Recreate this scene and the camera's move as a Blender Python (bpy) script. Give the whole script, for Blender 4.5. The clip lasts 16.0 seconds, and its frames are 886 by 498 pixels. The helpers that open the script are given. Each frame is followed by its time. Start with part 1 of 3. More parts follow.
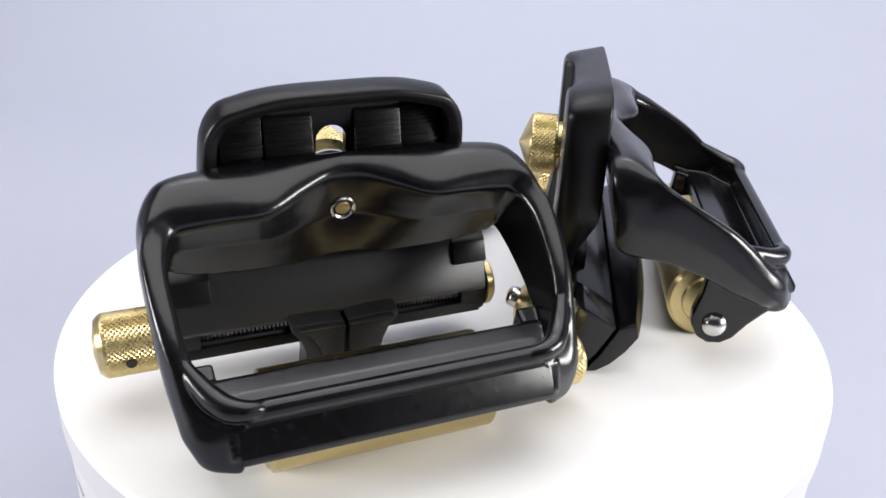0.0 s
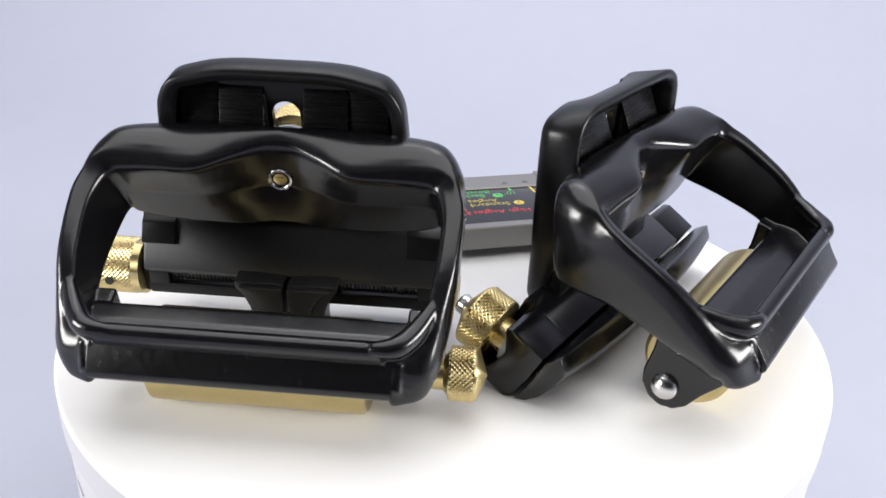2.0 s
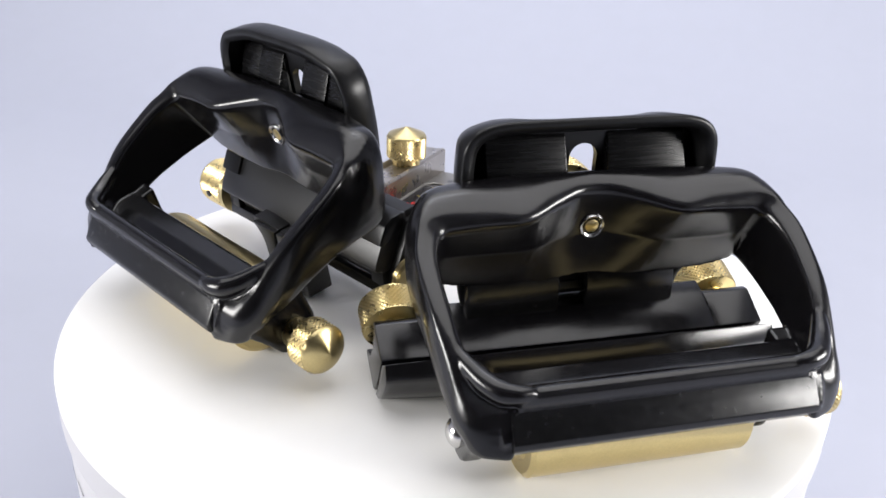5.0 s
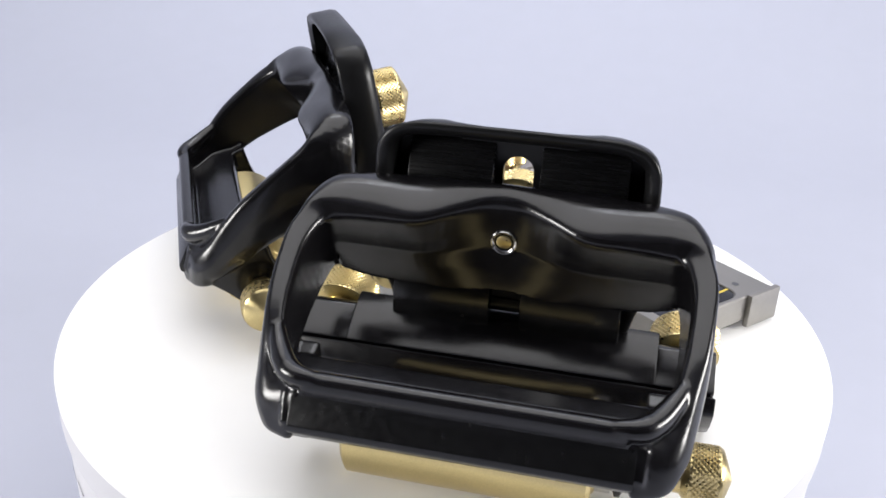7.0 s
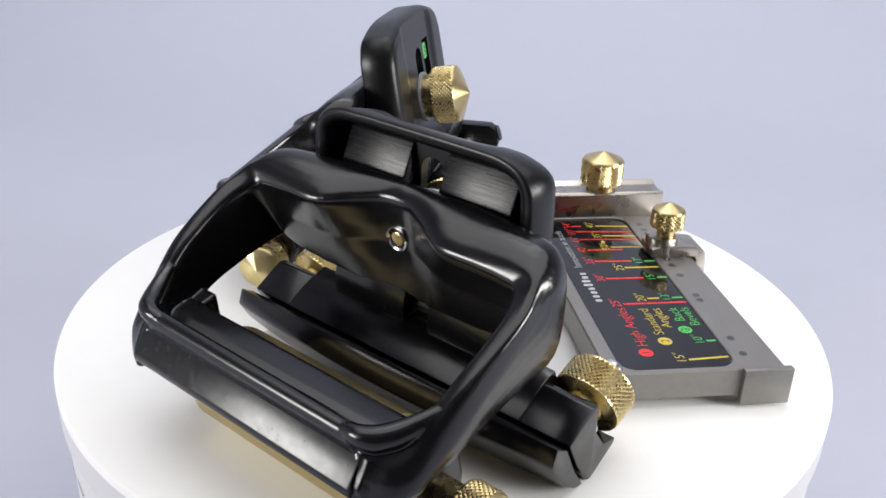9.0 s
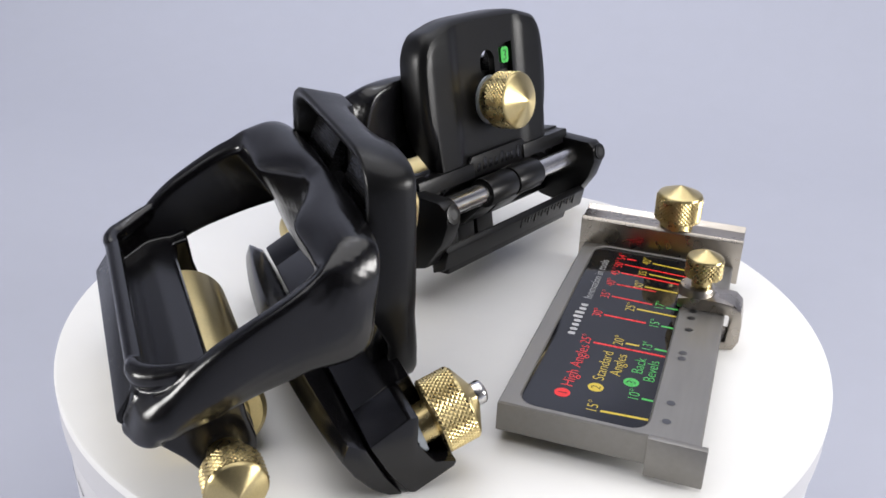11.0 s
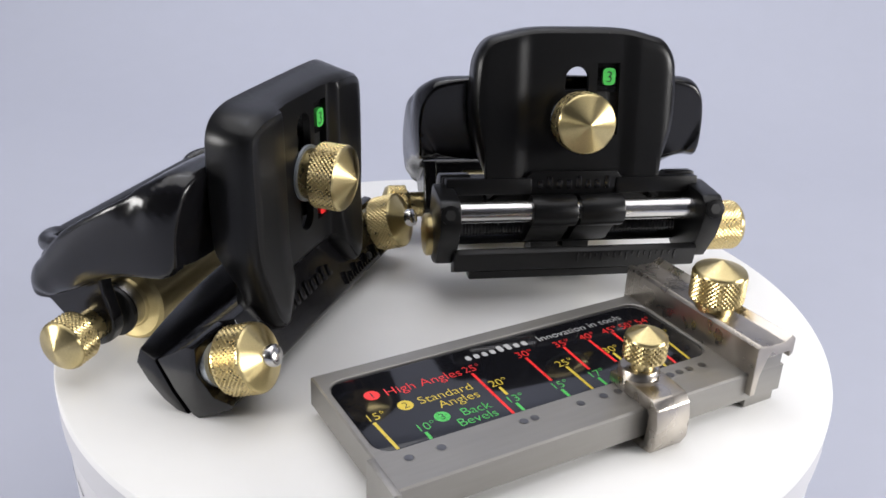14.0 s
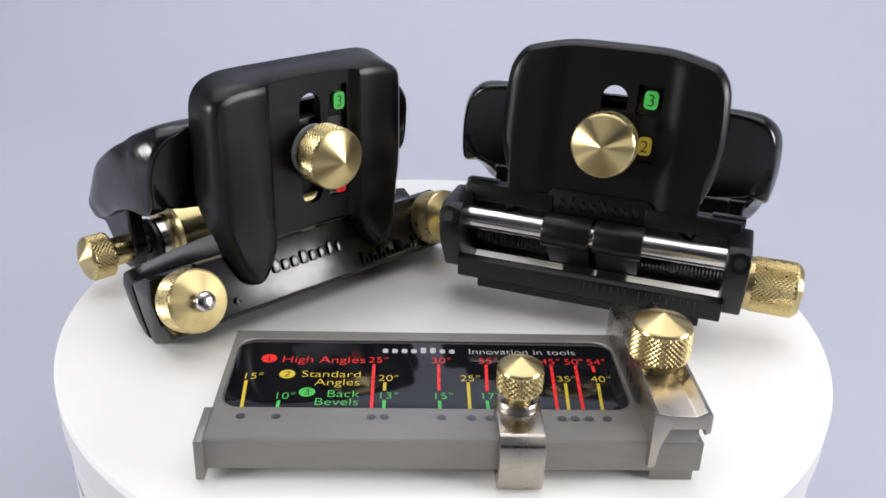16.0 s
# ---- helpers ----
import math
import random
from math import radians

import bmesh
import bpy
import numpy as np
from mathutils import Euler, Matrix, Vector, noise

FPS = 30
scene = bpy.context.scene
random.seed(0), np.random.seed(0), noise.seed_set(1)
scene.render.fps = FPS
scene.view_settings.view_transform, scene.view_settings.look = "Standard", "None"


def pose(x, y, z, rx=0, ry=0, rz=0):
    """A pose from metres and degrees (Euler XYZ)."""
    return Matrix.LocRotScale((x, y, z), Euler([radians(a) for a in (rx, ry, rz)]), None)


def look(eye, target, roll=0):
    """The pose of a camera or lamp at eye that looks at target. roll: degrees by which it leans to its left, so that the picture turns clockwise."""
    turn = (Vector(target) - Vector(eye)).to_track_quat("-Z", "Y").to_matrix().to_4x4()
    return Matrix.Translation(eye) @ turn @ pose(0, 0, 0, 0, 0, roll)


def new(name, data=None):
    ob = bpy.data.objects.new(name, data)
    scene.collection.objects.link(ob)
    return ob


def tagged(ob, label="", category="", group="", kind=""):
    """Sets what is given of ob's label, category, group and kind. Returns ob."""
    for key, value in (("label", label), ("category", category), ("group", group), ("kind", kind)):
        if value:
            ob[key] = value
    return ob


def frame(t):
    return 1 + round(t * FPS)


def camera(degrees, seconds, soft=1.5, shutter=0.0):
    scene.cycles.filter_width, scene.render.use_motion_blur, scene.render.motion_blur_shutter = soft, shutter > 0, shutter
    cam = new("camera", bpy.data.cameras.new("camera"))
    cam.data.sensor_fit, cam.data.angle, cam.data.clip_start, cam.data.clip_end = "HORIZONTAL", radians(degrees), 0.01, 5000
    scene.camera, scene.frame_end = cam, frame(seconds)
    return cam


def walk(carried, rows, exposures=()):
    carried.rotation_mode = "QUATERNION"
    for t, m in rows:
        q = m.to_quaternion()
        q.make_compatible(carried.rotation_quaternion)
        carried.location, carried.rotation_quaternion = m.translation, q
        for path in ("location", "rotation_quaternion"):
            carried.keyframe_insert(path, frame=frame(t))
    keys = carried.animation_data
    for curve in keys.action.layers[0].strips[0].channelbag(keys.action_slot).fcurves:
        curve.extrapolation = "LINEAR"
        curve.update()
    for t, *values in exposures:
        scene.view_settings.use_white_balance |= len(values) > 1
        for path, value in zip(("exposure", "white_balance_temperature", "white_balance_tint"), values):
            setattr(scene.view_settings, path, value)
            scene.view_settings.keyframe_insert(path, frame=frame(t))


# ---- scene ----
# Table frame: turning axis at the origin, top of the turntable at z = 0.
cam = camera(50.9, 16.0, soft=1.6)
EYE, YAW, PITCH, ROLL = (0.03273, -0.22154, 0.12307), 8.723, -25.091, 2.104
walk(cam, [(t, pose(*EYE, 0, 0, YAW) @ pose(0, 0, 0, 90 + PITCH) @ pose(0, 0, 0, 0, 0, ROLL)) for t in (0.0, 16.0)],
     [(0.0, -0.08), (3.5, -0.04), (7.0, -0.06), (9.0, -0.28), (11.5, -0.40), (14.5, -0.40), (16.0, -0.35)])


def turn(t):
    """Degrees by which the table has turned at t seconds."""
    return -(13.787 * t - 0.6825 * t * (t - 16) / 64)


# ---- light ----
world = bpy.data.worlds.new("studio")
scene.world = world
world.use_nodes = True
world.node_tree.nodes["Background"].inputs[0].default_value = (0.80, 0.86, 1.0, 1)
world.node_tree.nodes["Background"].inputs[1].default_value = 0.12


def softbox(name, eye, target, sx, sy, watts, colour):
    data = bpy.data.lights.new(name, "AREA")
    data.shape, data.size, data.size_y, data.energy, data.color = "RECTANGLE", sx, sy, watts, colour
    ob = new(name, data)
    ob.matrix_world = look(eye, target)
    return ob


softbox("softbox_right", (0.62, -0.085, 0.17), (0, 0, 0.02), 0.31, 0.18, 5.0, (1.0, 0.98, 0.96))
softbox("softbox_left", (-0.60, -0.385, 0.17), (0, 0, 0.02), 0.27, 0.20, 4.8, (1.0, 0.98, 0.96))
softbox("tent_ceiling", (0.0, 0.12, 0.95), (0, 0.10, 0), 1.5, 1.0, 11.0, (1.0, 0.98, 0.97))
softbox("backdrop_lamp", (-0.10, 0.33, 0.95), (-0.10, 0.75, 0.70), 0.5, 0.25, 6.1, (0.86, 0.90, 1.0))
scene.view_settings.exposure = 0.0


# ---- materials ----
def material(name, colour, rough, metal=0.0, coat=0.0, grain=0.0, scale=900.0, spread=0.08, bump=0.0, brushed=None, spec=0.5):
    """A surface with variation of tone and gloss at two scales, and fine relief."""
    m = bpy.data.materials.new(name)
    m.use_nodes = True
    nt = m.node_tree
    b = nt.nodes["Principled BSDF"]
    b.inputs["Metallic"].default_value = metal
    b.inputs["Coat Weight"].default_value = coat
    b.inputs["Coat Roughness"].default_value = 0.08
    b.inputs["Specular IOR Level"].default_value = spec
    tc = nt.nodes.new("ShaderNodeTexCoord")
    mp = nt.nodes.new("ShaderNodeMapping")
    nt.links.new(tc.outputs["Object"], mp.inputs["Vector"])
    if brushed:
        mp.inputs["Scale"].default_value = brushed
    fine, broad = nt.nodes.new("ShaderNodeTexNoise"), nt.nodes.new("ShaderNodeTexNoise")
    fine.inputs["Scale"].default_value, broad.inputs["Scale"].default_value = scale, scale / 14
    fine.inputs["Detail"].default_value, broad.inputs["Detail"].default_value = 1.5, 4
    nt.links.new(mp.outputs[0], fine.inputs["Vector"])
    nt.links.new(tc.outputs["Object"], broad.inputs["Vector"])
    mix = nt.nodes.new("ShaderNodeMath")
    mix.operation = "MULTIPLY_ADD"
    nt.links.new(fine.outputs["Fac"], mix.inputs[0])
    mix.inputs[1].default_value = 0.6
    half = nt.nodes.new("ShaderNodeMath")
    half.operation = "MULTIPLY"
    half.inputs[1].default_value = 0.4
    nt.links.new(broad.outputs["Fac"], half.inputs[0])
    nt.links.new(half.outputs[0], mix.inputs[2])
    ramp = nt.nodes.new("ShaderNodeMapRange")
    ramp.inputs["From Min"].default_value, ramp.inputs["From Max"].default_value = 0.3, 0.7
    ramp.inputs["To Min"].default_value, ramp.inputs["To Max"].default_value = 1 - grain, 1 + grain
    nt.links.new(mix.outputs[0], ramp.inputs["Value"])
    tint = nt.nodes.new("ShaderNodeVectorMath")
    tint.operation = "SCALE"
    tint.inputs[0].default_value = colour
    nt.links.new(ramp.outputs[0], tint.inputs["Scale"])
    nt.links.new(tint.outputs[0], b.inputs["Base Color"])
    gloss = nt.nodes.new("ShaderNodeMapRange")
    gloss.inputs["From Min"].default_value, gloss.inputs["From Max"].default_value = 0.3, 0.7
    gloss.inputs["To Min"].default_value, gloss.inputs["To Max"].default_value = max(0.02, rough - spread), rough + spread
    nt.links.new(mix.outputs[0], gloss.inputs["Value"])
    nt.links.new(gloss.outputs[0], b.inputs["Roughness"])
    if bump:
        bp = nt.nodes.new("ShaderNodeBump")
        bp.inputs["Strength"].default_value = bump
        bp.inputs["Distance"].default_value = 0.0003
        nt.links.new(fine.outputs["Fac"], bp.inputs["Height"])
        nt.links.new(bp.outputs[0], b.inputs["Normal"])
    return m


CAST = material("black_enamel_on_rough_casting", (0.0045, 0.0045, 0.005), 0.24, grain=0.25, scale=700, spread=0.05, bump=0.05, spec=0.45)
COVER = material("matt_black_enamel", (0.015, 0.015, 0.016), 0.40, grain=0.2, scale=900, spread=0.03, bump=0.01, spec=0.6)
BLACK = material("black_enamel", (0.0042, 0.0040, 0.0048), 0.215, grain=0.25, scale=420, spread=0.04, bump=0.02)
SATIN = material("satin_black", (0.006, 0.006, 0.0065), 0.32, grain=0.15, scale=900, spread=0.03, bump=0.006, spec=0.27)
def lathe_finish(m):
    """Fine turning marks that run round the axis."""
    nt = m.node_tree
    b = nt.nodes["Principled BSDF"]
    tan = nt.nodes.new("ShaderNodeTangent")
    tan.direction_type, tan.uv_map = "UV_MAP", "round"
    b.inputs["Anisotropic"].default_value = 0.85
    b.inputs["Anisotropic Rotation"].default_value = 0.25
    nt.links.new(tan.outputs[0], b.inputs["Tangent"])
    return m


BRASS = material("brass", (0.66, 0.53, 0.26), 0.29, metal=1.0, grain=0.10, scale=700, spread=0.07)
TURNED = lathe_finish(material("turned_brass", (0.64, 0.525, 0.265), 0.34, metal=1.0, grain=0.08, scale=2500, spread=0.06))
STEEL = material("polished_steel", (0.62, 0.61, 0.60), 0.22, metal=1.0, grain=0.06, scale=900, spread=0.05)
NICKEL = material("nickel_casting", (0.43, 0.395, 0.35), 0.27, metal=1.0, grain=0.10, scale=260, spread=0.08, bump=0.05)
GREY = material("grey_anodised_aluminium", (0.27, 0.26, 0.245), 0.46, metal=0.75, grain=0.08, scale=700, spread=0.07, bump=0.05, brushed=(0.12, 1, 1))
PANEL = material("black_gloss_print", (0.007, 0.007, 0.009), 0.07, grain=0.2, scale=300, spread=0.02)
RIB = material("black_enamel_on_milled_ribs", (0.0045, 0.0045, 0.005), 0.27, grain=0.25, scale=2200, spread=0.06, bump=0.05, brushed=(0.05, 1, 1), spec=0.22)
DARK = material("dark_recess", (0.008, 0.008, 0.008), 0.5, grain=0.2)
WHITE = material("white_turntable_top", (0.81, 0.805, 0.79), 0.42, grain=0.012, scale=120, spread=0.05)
# Shade on drum and platter sides, put into a greyer white than the top.
SHADED_SIDE = material("white_turntable_shaded_side", (0.58, 0.575, 0.595), 0.5, grain=0.02, scale=120)
PAPER = material("pale_grey_backdrop_paper", (0.412, 0.425, 0.494), 0.85, grain=0.015, scale=60, bump=0.03, spec=0.2)
TENT = material("white_tent_cloth", (0.70, 0.71, 0.76), 0.9, grain=0.02, scale=60, spec=0.1)
ROOM = material("dim_room_wall", (0.07, 0.068, 0.066), 0.9, grain=0.1, scale=40)
MARK = material("dark_scuff", (0.03, 0.03, 0.035), 0.6)
RED = material("red_ink", (0.85, 0.03, 0.03), 0.3, grain=0.05)
YELLOW = material("yellow_ink", (0.66, 0.50, 0.05), 0.3, grain=0.05)
GREEN = material("green_ink", (0.08, 0.52, 0.10), 0.3, grain=0.05)
PALE = material("white_ink", (0.48, 0.48, 0.48), 0.3, grain=0.05)
GUN = material("blackened_steel", (0.15, 0.15, 0.155), 0.36, metal=1.0, grain=0.1)
WASHER = material("white_washer", (0.40, 0.44, 0.48), 0.4, grain=0.05)


# ---- mesh helpers (all sizes in millimetres) ----
def link(name, bm, mat, parent=None, label="", smooth=35):
    me = bpy.data.meshes.new(name)
    bmesh.ops.recalc_face_normals(bm, faces=bm.faces)
    bmesh.ops.scale(bm, vec=(0.001, 0.001, 0.001), verts=bm.verts)
    bm.to_mesh(me)
    bm.free()
    me.materials.append(mat)
    if smooth:
        me.polygons.foreach_set("use_smooth", [True] * len(me.polygons))
        me.set_sharp_from_angle(angle=radians(smooth))
    ob = new(name, me)
    if parent:
        ob.parent = parent
    return tagged(ob, label=label)


def part(name, bm, mat, parent, label="", smooth=35):
    return link(name, bm, mat, parent, label, smooth)


def bevel(bm, width, segments=2, sharp=30):
    edges = [e for e in bm.edges if len(e.link_faces) == 2 and e.calc_face_angle(0) > radians(sharp)]
    if edges and width:
        bmesh.ops.bevel(bm, geom=edges, offset=width, segments=segments, profile=0.6, affect="EDGES", clamp_overlap=True)
    return bm


def prism(points, x0, x1, edge=0.6, segments=2):
    """A (y, z) outline drawn out along x."""
    bm = bmesh.new()
    a = [bm.verts.new((x0, y, z)) for y, z in points]
    b = [bm.verts.new((x1, y, z)) for y, z in points]
    n = len(points)
    bm.faces.new(a)
    bm.faces.new(b[::-1])
    for i in range(n):
        bm.faces.new((a[i], b[i], b[(i + 1) % n], a[(i + 1) % n]))
    bmesh.ops.recalc_face_normals(bm, faces=bm.faces)
    return bevel(bm, edge, segments)


def slab(points, y0, y1, edge=0.6, segments=2):
    """An (x, z) outline drawn out along y."""
    bm = prism([(x, z) for x, z in points], y0, y1, edge, segments)
    for v in bm.verts:
        v.co = (v.co.y, v.co.x, v.co.z)
    return bm


def plate_of(points, z0, z1, edge=0.4, segments=2):
    """An (x, y) outline drawn out along z."""
    bm = prism(points, z0, z1, edge, segments)
    for v in bm.verts:
        v.co = (v.co.y, v.co.z, v.co.x)
    return bm


def block(x0, x1, y0, y1, z0, z1, edge=0.5, segments=2):
    return prism([(y0, z0), (y1, z0), (y1, z1), (y0, z1)], x0, x1, edge, segments)


def turned(profile, n=48, m=None):
    """A (radius, height) profile turned round z."""
    bm = bmesh.new()
    rings = []
    for r, z in profile:
        if r < 1e-6:
            rings.append([bm.verts.new((0, 0, z))])
        else:
            rings.append([bm.verts.new((r * math.cos(2 * math.pi * i / n), r * math.sin(2 * math.pi * i / n), z)) for i in range(n)])
    uv = bm.loops.layers.uv.new("round")
    for k, (p, q) in enumerate(zip(rings, rings[1:])):
        for i in range(n):
            j = (i + 1) % n
            if len(p) == 1 and len(q) > 1:
                corners = ((p[0], i + 0.5, k), (q[i], i, k + 1), (q[j], i + 1, k + 1))
            elif len(q) == 1 and len(p) > 1:
                corners = ((p[i], i, k), (p[j], i + 1, k), (q[0], i + 0.5, k + 1))
            elif len(p) > 1:
                corners = ((p[i], i, k), (p[j], i + 1, k), (q[j], i + 1, k + 1), (q[i], i, k + 1))
            else:
                continue
            face = bm.faces.new([c[0] for c in corners])
            for lp, c in zip(face.loops, corners):
                lp[uv].uv = (c[1] / n, c[2] / len(rings))
    for ring in (rings[0], rings[-1]):
        if len(ring) > 1:
            bm.faces.new(ring)
    if m is not None:
        bmesh.ops.transform(bm, matrix=m, verts=bm.verts)
    return bm


def knurled(r, z0, z1, depth=0.32, m=None):
    """A band of small pyramids between crossing diagonal grooves, open at both ends."""
    around = max(20, round(2 * math.pi * r / 1.15))
    n = 2 * around
    rows = max(4, round((z1 - z0) / (math.pi * r / around)))
    bm = bmesh.new()
    grid = []
    for k in range(rows + 1):
        line = []
        for i in range(n):
            rr = r if (i + k) % 2 and 0 < k < rows else r - 0.75 * depth
            a = 2 * math.pi * i / n
            line.append(bm.verts.new((rr * math.cos(a), rr * math.sin(a), z0 + (z1 - z0) * k / rows)))
        grid.append(line)
    for k, (p, q) in enumerate(zip(grid, grid[1:])):
        for i in range(n):
            j = (i + 1) % n
            if (i + k) % 2:
                bm.faces.new((p[i], p[j], q[i]))
                bm.faces.new((p[j], q[j], q[i]))
            else:
                bm.faces.new((p[i], p[j], q[j]))
                bm.faces.new((p[i], q[j], q[i]))
    if m is not None:
        bmesh.ops.transform(bm, matrix=m, verts=bm.verts)
    return bm


def threaded(r, z0, z1, pitch=0.8, m=None):
    prof = []
    z = z0
    while z < z1:
        prof += [(r - 0.4, z), (r, z + pitch / 2)]
        z += pitch
    return turned([(0, z0)] + prof + [(r - 0.4, z1), (0, z1)], 16, m)


def rounded_rect(x0, x1, y0, y1, r, n=6):
    out = []
    for cx, cy, a0 in ((x1 - r, y1 - r, 0), (x0 + r, y1 - r, 90), (x0 + r, y0 + r, 180), (x1 - r, y0 + r, 270)):
        for i in range(n + 1):
            a = radians(a0 + 90 * i / n)
            out.append((cx + r * math.cos(a), cy + r * math.sin(a)))
    return out


def along_x(x, y, z, flip=False):
    """Puts something turned round z with its axis along x (or -x)."""
    return Matrix.Translation((x, y, z)) @ Euler((0, radians(-90 if flip else 90), 0)).to_matrix().to_4x4()


def joined(*meshes):
    out = bmesh.new()
    for b in meshes:
        me = bpy.data.meshes.new("tmp")
        b.to_mesh(me)
        b.free()
        out.from_mesh(me)
        bpy.data.meshes.remove(me)
    return out


def ridged(r0, z0, r1, z1, n=22, a=0.003):
    """Fine turning marks on a cone from (r0, z0) to (r1, z1)."""
    return [(r0 + (r1 - r0) * k / n, z0 + (z1 - z0) * (1 - (1 - k / n) ** 1.08) + (a if k % 2 else -a)) for k in range(n + 1)]


def knob(name, parent, m, r, grip, dome, neck_r, neck, label, stub=0.0):
    """A brass knob: neck, knurled grip and turned cap. It grows along +z of m."""
    top = neck + grip
    body = part(name, turned([(0, 0), (neck_r, 0), (neck_r, neck - 0.4), (r - 0.6, neck), (r - 0.35, neck + 0.02), (r - 0.5, neck + 0.1), (0, neck + 0.2)], 40, m), BRASS, parent, label, 30)
    part("grip", knurled(r, neck, top, m=m), BRASS, body, "diamond-knurled brass grip", 0)
    part("cap", turned([(0, top - 0.3), (r - 0.35, top - 0.1), (r - 0.3, top), (r - 0.6, top + 0.35)] + ridged(r - 0.75, top + 0.45, 0.15, top + dome) + [(0, top + dome + 0.02)], 56, m), TURNED, body, "turned conical brass cap", 40)
    if stub:
        part("screw_end", turned([(0, top + dome - 0.6), (2.5, top + dome - 0.9), (2.5, top + dome + stub - 0.8), (2.2, top + dome + stub - 0.35), (1.5, top + dome + stub), (0.7, top + dome + stub + 0.18), (0, top + dome + stub + 0.22)], 24, m), STEEL, body, "steel screw end", 60)
    return body


def lettering(name, text, size, mat, parent, m, align="LEFT", thick=0.03, stretch=1.0, label=""):
    """Raised or printed words, millimetres, lying in the xy plane of m."""
    cu = bpy.data.curves.new(name, "FONT")
    cu.body, cu.size, cu.align_x, cu.extrude, cu.offset = text, size, align, thick, -0.012 * size
    tmp = bpy.data.objects.new("tmp", cu)
    scene.collection.objects.link(tmp)
    me = bpy.data.meshes.new_from_object(tmp.evaluated_get(bpy.context.evaluated_depsgraph_get()))
    bpy.data.objects.remove(tmp)
    bpy.data.curves.remove(cu)
    me.transform(Matrix.Scale(0.001, 4) @ m @ Matrix.Diagonal((stretch, 1, 1, 1)))
    me.name = name
    me.materials.append(mat)
    ob = new(name, me)
    ob.parent = parent
    return tagged(ob, label=label)


# ---- the setting ----
def backdrop():
    """One sheet of paper: floor, sweep and rising wall, closed round the sides."""
    bm = bmesh.new()
    line = [(-1.6, -0.075), (0.35, -0.075)]
    for i in range(1, 13):
        a = radians(90 * i / 12)
        line.append((0.35 + 0.4 * math.sin(a), 0.325 - 0.4 * math.cos(a)))
    line.append((0.75, 1.5))
    xs = [-1.5, -0.9, -0.4, 0, 0.4, 0.9, 1.5]
    grid = [[bm.verts.new((x * 1000, y * 1000, z * 1000)) for x in xs] for y, z in line]
    for p, q in zip(grid, grid[1:]):
        for i in range(len(xs) - 1):
            bm.faces.new((p[i], p[i + 1], q[i + 1], q[i]))
    tagged(link("backdrop", bm, PAPER, smooth=60), "pale grey seamless paper sweep behind the turntable", "backdrop", kind="structure")


def tent():
    """Plain cloth sides and roof that close the light tent; behind the camera it opens on a dim room."""
    cloth = "white cloth side of the light tent"
    for name, (x0, x1, y0, y1, z0, z1), mat, label in (("wall_left", (-1540, -1502, -1640, 790, -75, 1500), TENT, cloth), ("wall_right", (1502, 1540, -1640, 790, -75, 1500), TENT, cloth),
                                                       ("wall_behind", (-1502, 1502, -1640, -1602, -75, 1500), ROOM, "dim wall of the room before the tent"), ("ceiling", (-1540, 1540, -1640, 790, 1502, 1540), TENT, cloth)):
        tagged(link(name, block(x0, x1, y0, y1, z0, z1, 4), mat), label, "tent" if mat is TENT else "wall", kind="structure")


backdrop()
tent()
base = new("turntable_base")
tagged(base, "white round plastic base of a display turntable", "turntable", kind="structure")
part("drum", turned([(0, -75), (96, -75), (97.4, -70), (99.0, -14), (98.4, -12), (0, -12)], 160), SHADED_SIDE, base)
scuff = bmesh.new()
rows = []
for k in range(15):
    a = math.atan2(-60.4, -79.4) + 0.0085 * k
    z = -20.3 + 0.5 * math.sin(k * 0.9)
    w = (0.18 + 0.22 * abs(math.sin(k * 1.1))) * (1.0 if 0 < k < 14 else 0.1) * (0.25 if k in (6, 7) else 1.0)
    rows.append([scuff.verts.new((99.02 * math.cos(a), 99.02 * math.sin(a), z + e)) for e in (-w, w)])
for p, q in zip(rows, rows[1:]):
    scuff.faces.new((p[0], p[1], q[1], q[0]))
part("scuff_mark", scuff, MARK, base, "short dark scuff")

platter = new("turntable_platter")
tagged(platter, "white glossy round turntable platter", "turntable")
part("disc", turned([(0, -11.6), (98.5, -11.6), (99.7, -10.8), (99.9, -9), (99.9, -2.4), (0, -2.4)], 200), SHADED_SIDE, platter)
part("top_sheet", turned([(0, -2.4), (100, -2.4), (100, -1.0), (99.8, -0.35), (99.2, 0), (0, 0)], 200), WHITE, platter, "glossy white top sheet")


# ---- honing guides ----
HOLE = 45.7
LEAN_BACK = 10.4


def catmull(points, steps):
    out = []
    n = len(points)
    for i in range(n - 1):
        p0, p1, p2, p3 = (Vector(points[max(0, min(n - 1, k))]) for k in (i - 1, i, i + 1, i + 2))
        for s in range(steps):
            t = s / steps
            out.append(0.5 * (2 * p1 + (p2 - p0) * t + (2 * p0 - 5 * p1 + 4 * p2 - p3) * t * t + (3 * p1 - p0 - 3 * p2 + p3) * t ** 3))
    out.append(Vector(points[-1]))
    return out


# Crown of the outer face at the last stations of the yoke.
CROWN = [(43.2, -13.7, 38.7), (42.9, -6.2, 42.5), (42.0, -5.3, 50.2), (38.4, -4.5, 54.9), (32.0, -4.3, 56.3), (19.3, -4.1, 56.2), (10.5, -2.4, 56.9), (4.2, -1.2, 57.4), (0.0, -1.0, 57.6)]
